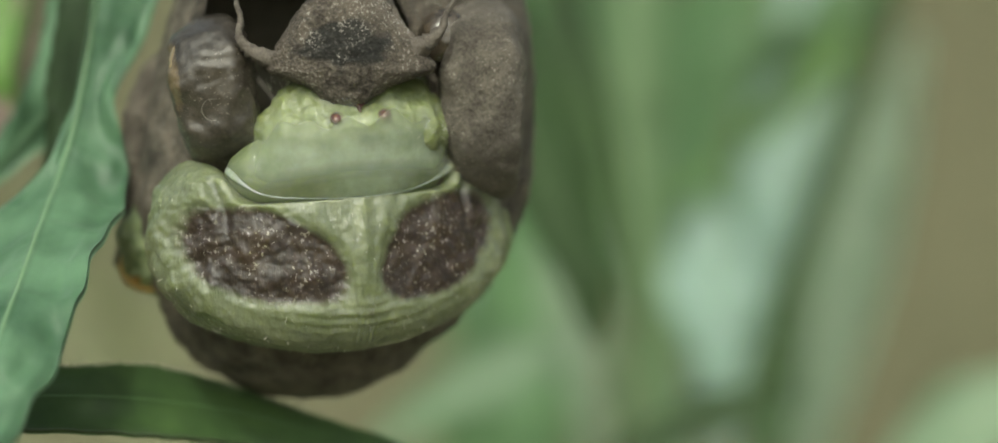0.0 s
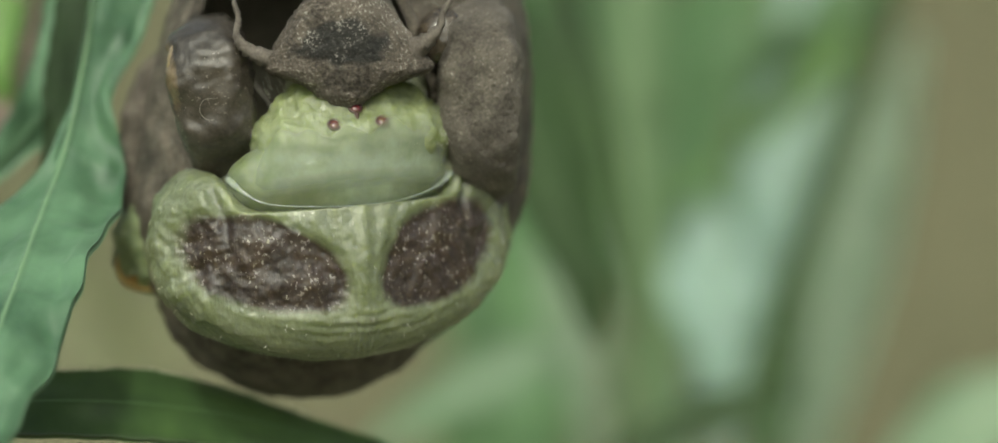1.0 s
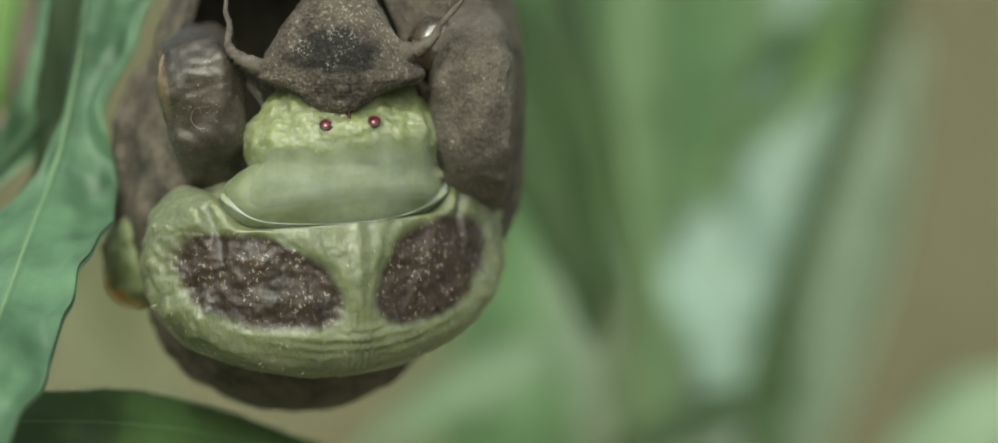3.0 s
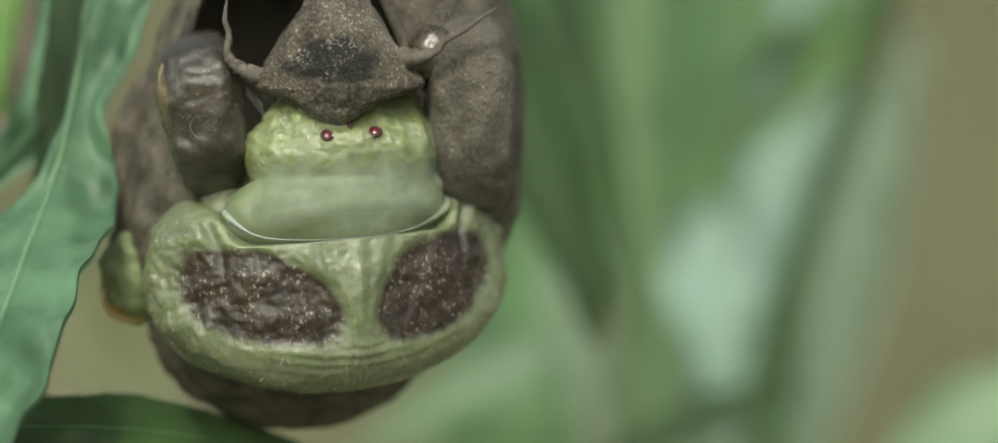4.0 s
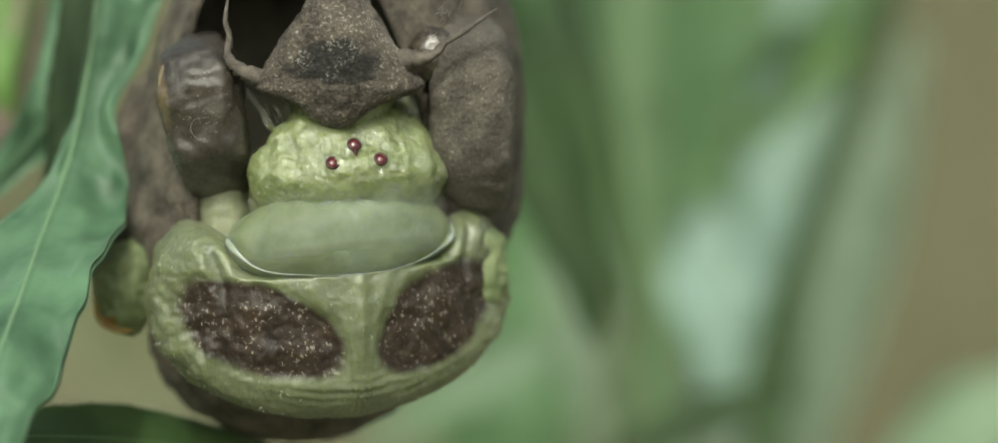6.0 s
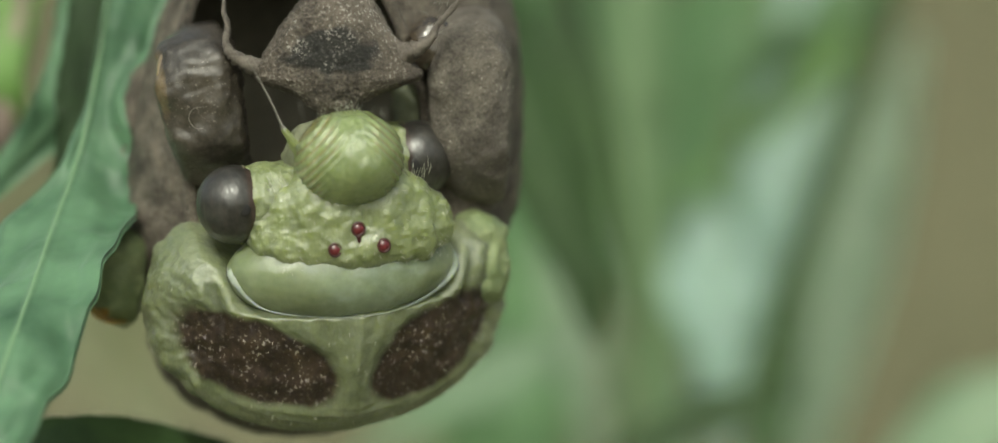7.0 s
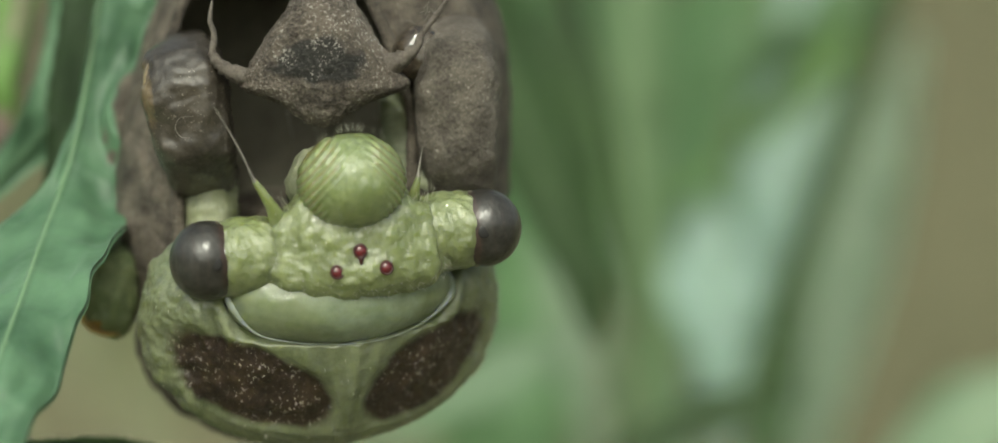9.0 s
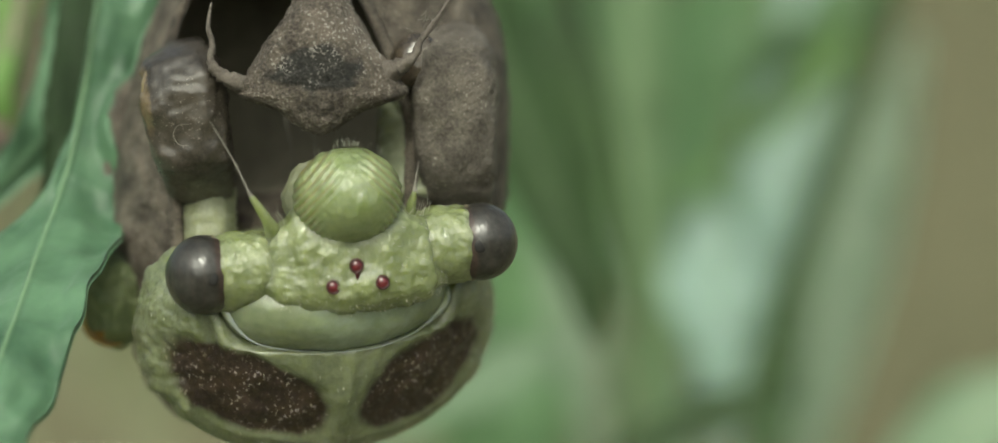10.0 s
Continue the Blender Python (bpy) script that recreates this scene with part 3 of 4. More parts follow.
# ---- the cicada ----
def cicada():
    bug = thing("cicada", -6.85, 0, 1.45, "soft pale-green cicada with dark eyes, climbing out of its shell", "insect")

    # the back: a broad dome with two brown hollows, a keel between them and a rounded rim
    def hollow(x, y, z):
        """How far a place lies inside a hollow: 0.62 on its border."""
        if y > 0:
            return 0.0
        left = x < 0
        r = z + (2.0 if left else 2.2)
        inner = 0.45 + 0.085 * r * r + 0.05 * r ** 3 if left else 0.72 + 0.075 * r * r + 0.02 * r ** 3
        wide, tall = (6.45, 3.5) if left else (6.05, 3.9)
        sides = ((abs(x) - inner) * 0.8, z + (2.5 if left else 2.65), ((1.55 if left else 1.45) - z) * 0.6, (1 - math.hypot(x / wide, (z - 0.6) / tall)) * 4.5)
        d = -math.log(sum(math.exp(-3.5 * max(-6, q)) for q in sides)) / 3.5
        d += 0.12 * noise.noise(Vector((x, z, 3.0)) * 1.1) + 0.05 * noise.noise(Vector((x, z, 5.0)) * 3)
        return max(0.0, min(1.0, 0.62 + d / 0.6))

    def back_form(d):
        p = Vector(((6.95 if d.x < 0 else 7.15) * d.x, 4.4 * d.y, (5.0 if d.z > 0 else 4.3) * d.z))
        if d.y < 0 and d.z < 0:
            r = math.hypot(d.y, d.z)
            full = (abs(d.y / r) ** 4.6 + abs(d.z / r) ** 4.6) ** (-1 / 4.6)
            p.y, p.z = p.y * full, p.z * full
        nrm = Vector((d.x / 7.1, d.y / 4.4, d.z / 4.8)).normalized()
        h = 0.0
        m = hollow(p.x, p.y, p.z)
        if d.y < 0.2:
            e = (p.x / 6.25) ** 2 + ((p.z - 0.3) / 4.25) ** 2
            h += 0.16 / (1 + math.exp(-(e - 1.0) * 16))                       # rim
            h += 0.22 * math.exp(-(p.x / 0.55) ** 2) * max(0, 1 - abs(p.z + 0.6) / 3.4)  # keel
            flare = 0.35 + 0.16 * max(0, p.z + 2.6) ** 1.4
            if abs(p.x) < flare * 1.5 and p.z < 1.4:
                h += 0.035 * math.sin(p.x / flare * 9.0) * (1 - m)             # grooves that fan out up the keel
            h -= 0.16 * m
            grain = Vector((p.x * 0.9 + 0.3 * p.z, 0.3 * p.y, p.z * 0.5 - 0.2 * p.x))
            h += m * (0.17 * (0.35 - abs(noise.noise(grain))) + 0.07 * (0.3 - abs(noise.noise(grain * 2.3 + Vector((4, 1, 7))))))   # folds in the hollows
            fold = (p.x + 2.15 + 0.35 * (p.z + 0.4) if p.x < 0 else p.x - 2.6 - 0.45 * (p.z + 0.8)) + 0.5 * noise.noise(Vector((1.0, 2.0, p.z * 1.1)))
            h += m * ((0.11 if p.x < 0 else 0.04) * math.exp(-(fold / 0.2) ** 2) - (0.16 if p.x < 0 else 0.11) / (1 + math.exp(-fold * (7 if p.x < 0 else -4))))
            if -3.6 < p.z < -2.3:
                arc = math.sin((p.z - 0.05 * p.x * p.x + 0.08 * noise.noise(p * 0.9)) * 17)
                h += 0.035 * arc * max(0, 1 - (p.x / 3.8) ** 2) * (1 - m) * min(1, (p.z + 3.6) * 3, (-2.3 - p.z) * 4)
            h += 0.04 * math.exp(-((m - 0.3) / 0.2) ** 2) * (1 if 0.05 < m < 0.9 else 0)
            h -= 1.2 * max(0, min(1, (p.z - 1.5) / 0.8)) * max(0, min(1, (4.3 - abs(p.x)) / 0.8))   # seat of the collar
            for s in (-1, 1):
                h += 0.7 * bump_at(p.x, p.z, 5.1 * s, 3.0, 1.6, 1.3)
                h -= 0.35 * bump_at(p.x, p.z, 4.75 * s, 1.9, 0.22, 1.1)         # crease beside the collar
        h += rough_noise(p, 0.9, 0.05) + rough_noise(p, 0.3, 0.02) + rough_noise(p, 1.6, 0.22) * max(0, min(1, abs(p.x) - 4.6))
        p = p + nrm * h
        if p.z > 1.4:
            p.z = 1.4 + (p.z - 1.4) * (0.5 + 0.20 * max(0, min(1, (abs(p.x) - 4.0) / 1.2)))
        smile = math.exp(-((p.z + 2.85 - 0.05 * p.x * p.x) / 0.32) ** 2) * max(0, 1 - (p.x / 3.9) ** 2) if p.y < 0 else 0.0
        return p, max(m * 0.75, smile * (0.40 + 0.12 * noise.noise(p * 2.5)))

    v, f, k = blob(100, back_form)
    skin_v, skin_k = v, k
    back = shaped("back", v, f, GREEN_BACK, bug, "green domed back with two brown wrinkled hollows", k)

    def on_back(x, z, out):
        return (x, -4.4 * math.sqrt(max(0.02, 1 - (x / 7.1) ** 2 - (z / 5.0) ** 2)) - out, z)

    v, f, k = oval(4.4, 2.25, 1.95, 40, (1.6, 0.07), (0.0, -2.2, 2.5),
                   lambda p, d: 0.75 * math.exp(-((p.x - 0.6 + 0.8 * noise.noise(p * 0.7)) / 2.6) ** 2))
    shaped("collar", v, f, COLLAR, back, "pale wet membrane behind the head", k)
    v, f = tube([on_back(-4.2, 2.95, -0.3), on_back(-4.2, 2.6, 0.06), on_back(-3.1, 1.75, 0.06), on_back(0.2, 1.45, 0.06), on_back(2.6, 1.65, 0.06), on_back(4.2, 2.3, 0.06),
                 on_back(4.3, 2.95, -0.3)], [0.04, 0.15, 0.16, 0.05, 0.025, 0.02, 0.02, 0.025, 0.05, 0.16, 0.15, 0.04], 60, 10, 0.3)
    shaped("collar_edge", v, f, WET_EDGE, back, "shiny raised hem")
    verts, faces, fade = [], [], []
    for i in range(41):
        for j in range(19):
            u, w = i / 20 - 1, j / 18
            verts.append(Vector((4.2 * u * (1 - 0.12 * w), -4.6 - 0.75 * w + 1.3 * abs(u) ** 2.6 + 0.05 * noise.noise(Vector((u * 3, w * 2, 2))), 2.1 + 3.3 * w - 0.3 * u * u)))
            ragged = 0.25 * noise.noise(Vector((u * 4, w, 9)))
            fade.append(max(0.0, min(0.8, (1 - w) * 1.5 - 0.15 + ragged, w * 3.5)) * max(0.0, min(1.0, (1 - abs(u)) * 4)))
    for i in range(40):
        for j in range(18):
            q = i * 19 + j
            faces.append([q, q + 19, q + 20, q + 1])
    veil = shaped("veil", verts, faces, VEIL, back, "thin milky skin drawn over the hind edge of the head", fade)
    # Short pale strokes over the back, put there as glints of wet skin.
    rnd = random.Random(17)
    roots = []
    while len(roots) < 130:
        i = rnd.randrange(len(skin_v))
        at = skin_v[i]
        if at.y < -0.5 and not (abs(at.x) < 4.6 and at.z > 1.0) and (skin_k[i] < 0.1 or rnd.random() < 0.12):
            roots.append((at, (at.x * 0.1, -0.5, -0.7)))
    v, f = hairs(roots, 0.16, 0.012, 0.6, 9)
    shaped("down", v, f, HAIR, back, "sparse pale down that stands in for wet glints")

    # the head
    def brow(p, d):
        h = 0.045 * math.sin(abs(p.x) * 7 + noise.noise(p * 1.5)) * max(0, min(1, (abs(p.x) - 1.3)))
        return h + 0.18 * bump_at(p.x, p.z, 0, -1.2, 0.9, 0.5) - 0.12 * bump_at(p.x, p.z, 0, -1.6, 0.12, 0.8)
    def capsule(d):
        s = (abs(d.x) ** 3 + abs(d.y) ** 3 + abs(d.z) ** 3) ** (-1 / 3)
        p = Vector((4.25 * d.x * s, 2.1 * d.y * s, 2.15 * d.z * s))
        p.z *= 1 - (0.5 if p.z > 0 else 0.16) * min(1, abs(p.x / 4.25)) ** 2
        if p.z > 0:
            p.z *= 1 + 0.42 * math.exp(-(p.x / 2.7) ** 4)
        p.y *= 1 - 0.30 * min(1, abs(p.x / 4.25)) ** 2.5
        p += d * (brow(p, d) + rough_noise(p, 1.1, 0.13) + rough_noise(p, 0.3, 0.035))
        return p + Vector((0, 1.95, 0.85)), 0.0
    v, f, k = blob(48, capsule)
    head_v = v
    head = shaped("head", v, f, GREEN, bug, "pale green wrinkled head", k)

    axis = Vector((0, -0.86, -0.5)).normalized()

    def stripe(p, d):
        turn = d.angle(axis)
        s = max(0.0, min(1.0, (turn - 0.5) / 0.3)) * max(0.0, min(1.0, (abs(p.x) - 0.25) / 0.45))
        return s * (0.5 + 0.5 * math.sin((p.z + 1.0 * abs(p.x)) * 17 + 0.8 * noise.noise(p * 0.8)))
    v, f, k = oval(2.15, 2.25, 1.95, 72, (0.8, 0.03), (0, 0.7, 3.5), lambda p, d: 0.62 * (1 - stripe(p, d)) * min(1, max(0, (d.angle(axis) - 0.5) / 0.3)) * max(0, min(1, (abs(p.x) - 0.25) * 1.8)),
                   lambda p, d: 0.06 * stripe(p, d))
    shaped("face_bulge", v, f, CLYPEUS, head, "swollen green face with cross ridges", k)
    for x, y, z, r in ((-0.98, -0.14, 0, 0.23), (0.98, -0.12, 0, 0.23), (0, -0.18, 0.75, 0.23)):
        v, f, k = oval(r, r * 0.6, r * 1.05, 12)
        ob = shaped("ocellus", v, f, OCELLUS, head, "glossy red simple eye")
        ob.location = (x * MM, y * MM, z * MM)
        ring = [(x + r * 1.02 * math.cos(w), y - 0.03, z + r * 1.08 * math.sin(w)) for w in [2 * math.pi * q / 12 for q in range(13)]]
        v, f = tube(ring, [0.06, 0.06], 24, 6)
        shaped("ocellus_rim", v, f, OCELLUS_DARK, head, "dark rim")
    v, f = tube([(0, -0.18, 0.5), (0, -0.14, 0.25), (0, -0.05, 0.02)], [0.12, 0.07, 0.02], 8, 6)
    shaped("crown_groove", v, f, OCELLUS_DARK, head, "dark short groove")
    rnd = random.Random(11)
    roots = []
    for q in range(38):
        a = rnd.uniform(-0.24, 0.24) if q < 26 else rnd.uniform(-0.7, 0.7)
        roots.append(((2.2 * math.sin(a), -0.1 + rnd.uniform(-0.5, 0.6), 3.6 + 1.88 * math.cos(a)), (0.4 * a, -0.3, 1)))
    v, f = hairs(roots, 0.34, 0.007, 0.4, 4)
    shaped("bristles", v, f, HAIR, head, "fine pale hairs")
    # Pale down, made denser over the head to imitate its wet glints.
    roots = []
    while len(roots) < 260:
        at = head_v[rnd.randrange(len(head_v))]
        if at.y < 1.9 and (at.z < 0.3 or rnd.random() < 0.6) and abs(at.x) < 3.9:
            roots.append((at, (at.x * 0.15, -0.4, -0.8)))
    for q in range(30):
        x = rnd.uniform(-3.8, 3.8)
        roots.append(((x, 0.35 + rnd.uniform(-0.3, 0.5), -0.95 + 0.1 * abs(x) + rnd.uniform(-0.1, 0.15)), (rnd.uniform(-1, 1), -0.7, -0.7)))
    v, f = hairs(roots, 0.2, 0.009, 0.9, 8)
    shaped("down", v, f, HAIR, head, "fine pale down, thickened to imitate wet glints")

    v, f, k = oval(1.7, 1.4, 1.7, 24, (0.9, 0.16), (-0.7, 2.4, 3.5))
    shaped("throat", v, f, THROAT, head, "soft grey-green throat", k)
    roots = [((s * (2.3 + rnd.uniform(0, 1.0)), 0.6 + rnd.uniform(-0.3, 0.5), 2.6 + rnd.uniform(-0.2, 0.3)), (s * 0.4, -0.2, 1)) for s in (-1, 1) for _ in range(12)]
    v, f = hairs(roots, 0.5, 0.012, 0.35, 15)
    shaped("tuft", v, f, HAIR, head, "pale hair tufts at the antenna bases")
    head.scale = (0.92, 0.92, 0.92)
    cheeks = []
    for s in (-1, 1):
        v, f, k = oval(2.7, 1.66, 1.62, 32, (0.8, 0.09))
        cheek = shaped("cheek", v, f, GREEN, bug, "green cheek that carries the eye", k)
        v, f, k = oval(1.5, 1.55, 1.6, 28, (0.6, 0.015), (0, 0, 0), lambda p, d, s=s: max(0, min(1, (-s * d.x - 0.22) * 6), 0.22 + 0.22 * math.sin(20 * d.angle(Vector((s, -0.2, 0))) + noise.noise(p))))
        eye = shaped("eye", v, f, EYE, cheek, "large shiny grey-black eye", k)
        eye.location = (1.5 * s * MM, -0.2 * MM, 0)
        ring = [(1.05 * s, -0.08 + 1.47 * math.cos(w), 1.47 * math.sin(w)) for w in [2 * math.pi * q / 16 for q in range(17)]]
        v, f = tube(ring, [0.06, 0.10, 0.05, 0.11, 0.06], 64, 8, 0.4)
        shaped("eye_rim", v, f, EYE_RIM, cheek, "wet pale rim round the eye")
        v, f, k = oval(0.24, 0.035, 0.26, 10)
        spot = shaped("eye_spot", v, f, PUPIL, cheek, "black spot in the eye")
        spot.location = ((1.25 if s < 0 else 1.15) * s * MM, -1.70 * MM, -0.15 * MM)
        stalk = [(1.4, -0.9, 1.3), (1.1, -1.55, 1.9), (0.8, -1.8, 2.45), (0.5, -1.9, 2.95)] if s < 0 else [(-1.5, -0.8, 1.2), (-1.45, -1.3, 1.7), (-1.38, -1.5, 2.0), (-1.3, -1.6, 2.3)]
        v, f = tube(stalk, [0.42, 0.24, 0.18, 0.12] if s < 0 else [0.36, 0.2, 0.15, 0.1], 16, 10, 0.1)
        shaped("antenna_base", v, f, GREEN, cheek, "short green antenna base")
        v, f = tube([(0.52, -1.9, 2.93), (0.4, -1.92, 3.2), (-0.05, -1.85, 4.4), (-0.8, -1.6, 6.0)] if s < 0 else [(-1.3, -1.6, 2.28), (-1.28, -1.62, 2.5), (-1.15, -1.6, 3.0), (-1.0, -1.55, 3.5)], [0.11, 0.05, 0.035, 0.012], 20, 6)
        shaped("antenna_bristle", v, f, HAIR_DARK, cheek, "hair-thin antenna bristle")
        cheek.scale = (0.92, 0.92, 0.92)
        cheeks.append(cheek)

    buds = []
    for s, x, z in ((-1, -7.8, -3.4), (1, 6.6, -2.6)):
        v, f, k = loft([(-2.0, -0.3 * s, 0.3, 0.1, 0.1), (-1.6, 0.0, 0.2, 0.8, 0.6), (-0.5, 0, 0, 1.15, 1.0), (0.7, -0.1 * s, 0, 1.25, 1.1), (1.6, -0.3 * s, 0, 0.9, 0.8), (2.0, -0.4 * s, 0.1, 0.1, 0.1)],
                       50, 40, 2.1, (0.9, 0.22), lambda p: 0.8 if p.z < -1.2 and p.x < -0.2 else 0.0)
        bud = shaped("wing_bud", v, f, WING, bug, "crumpled pale-green wing bud with an orange edge", k)
        bud.location = (x * MM, 1.0 * MM, z * MM)
        if s < 0:
            v, f = tube([(-1.0, -0.6, -0.3), (-0.9, -0.7, -1.0), (-0.55, -0.65, -1.45), (0.0, -0.55, -1.7), (0.5, -0.35, -1.7)], [0.04, 0.12, 0.15, 0.12, 0.04], 30, 8, 0.25)
            shaped("wing_edge", v, f, ORANGE, bud, "soft orange edge of the folded wing")
        buds.append(bud)
    for x0, x1, y, top, bottom, r, lean in ((-3.45, -3.2, -0.9, 2.0, -2.8, 1.05, 0.2), (4.2, 4.6, 0.5, 5.0, 0.2, 1.25, 1.3)):
        v, f = tube([(x0, y + 0.6, top), ((x0 + x1) / 2, y, (top + bottom) / 2), (x1, y - lean, bottom)], [r * 0.8, r, r, r * 0.7], 40, 20, 0.16)
        shaped("foreleg", v, f, LEG_PALE if x0 < 0 else LEG, bug, "folded pale-green leg inside the shell")
    return bug, back, head, cheeks, buds, veil


# ---- leaves beside the shell ----
def leaf(name, label, pts, width, material, rib=0.12, **how):
    v, f, k = blade(pts, width, **how)
    base = Vector(pts[0])
    ob = thing(name, *pts[0], label, "leaf")
    shaped("blade", [p - base for p in v], f, material, ob, "", k)
    v, f = tube([Vector(p) - base + Vector((0, -0.05, 0)) for p in pts], [rib * 1.5, rib, rib * 0.4], 60, 8, 0.1)
    shaped("midrib", v, f, RIB, ob, "pale raised midrib")
    return ob


def near_leaves():
    at = [(-16.32, 4.0, 11.15), (-16.64, 3.4, 8.32), (-16.98, 2.6, 5.13), (-17.33, 1.4, 2.37), (-17.56, -1.2, -0.05), (-17.32, -5.2, -2.14), (-17.31, -8.2, -4.04), (-17.73, -10.2, -6.28), (-18.37, -12, -8.61)]
    base = Vector(at[0])
    a = thing("leaf", *at[0], "long blue-green leaf with pale veins, hanging beside the shell", "leaf")
    v, f, k = wide_blade(at, [0.15, 0.2, 0.25, 0.7, 2.4, 3.6, 3.6, 3.4, 3.0], [2.6, 2.2, 1.35, 2.45, 2.95, 2.4, 1.95, 1.75, 1.5], (1, 0.25, 0.25), seed=2.0)
    shaped("blade", [p - base for p in v], f, LEAF_BLUE, a, "", k)
    v, f = tube([Vector(p) - base + Vector((0, -0.1, 0)) for p in at], [0.16, 0.14, 0.12, 0.08], 90, 8, 0.15)
    shaped("midrib", v, f, RIB, a, "pale raised midrib")
    # Separate blade, coloured dark for the shaded valley of the hanging leaf's fold.
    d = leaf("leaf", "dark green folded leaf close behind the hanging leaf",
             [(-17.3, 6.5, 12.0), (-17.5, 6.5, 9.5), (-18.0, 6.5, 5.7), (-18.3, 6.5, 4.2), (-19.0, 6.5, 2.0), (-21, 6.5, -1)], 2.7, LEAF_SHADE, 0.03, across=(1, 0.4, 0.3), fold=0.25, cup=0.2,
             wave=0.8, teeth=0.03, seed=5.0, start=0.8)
    e = leaf("leaf", "blue-green leaf edge showing past the folded leaf",
             [(-17.7, 8.0, 12.5), (-17.9, 8.0, 9.9), (-18.2, 8.0, 7.2), (-19.3, 8.0, 5.4), (-21.0, 8.0, 3.4), (-24, 8, 0)], 3.7, LEAF_BLUE, 0.1, across=(1, 0.3, 0.3), fold=0.2,
             wave=0.8, teeth=0.03, seed=9.0, start=0.8)
    b = leaf("leaf", "bright green leaf behind the hanging leaf",
             [(-24.0, 22, 16.0), (-27.5, 22, 8.5), (-29.5, 22, 2.5), (-32, 20, -4)], 7.5, LEAF_BRIGHT, across=(1, -0.5, 0.3), fold=0.35, wave=1.6, teeth=0.03, seed=7.0)
    c = leaf("leaf", "deep green leaf under the shell",
             [(-27.0, 0.4, -7.3), (-17.3, -1.4, -6.7), (-12.2, 1.2, -7.3), (-7.5, 4, -8.7), (0, 5, -11.0)], 3.6, LEAF_DARK, 0.008, across=(0, -0.75, -0.65), fold=-0.06, wave=0.5, teeth=0.02, seed=4.0, start=0.7, side_veins=0.35)
    rnd = random.Random(31)
    roots = []
    edge_v = [w.co / MM for w in c.children[0].data.vertices][:61 * 29:29]
    for k in range(260):
        i = rnd.randrange(12, 44)
        at = edge_v[i].lerp(edge_v[i + 1], rnd.random())
        roots.append((at, (rnd.uniform(-0.7, 0.7), -0.6, 0.6)))
    v, f = hairs(roots, 0.24, 0.017, 0.6, 12)
    shaped("fuzz", v, f, HAIR, c, "fine pale fuzz along the leaf edge")
    return a, b, c, d, e


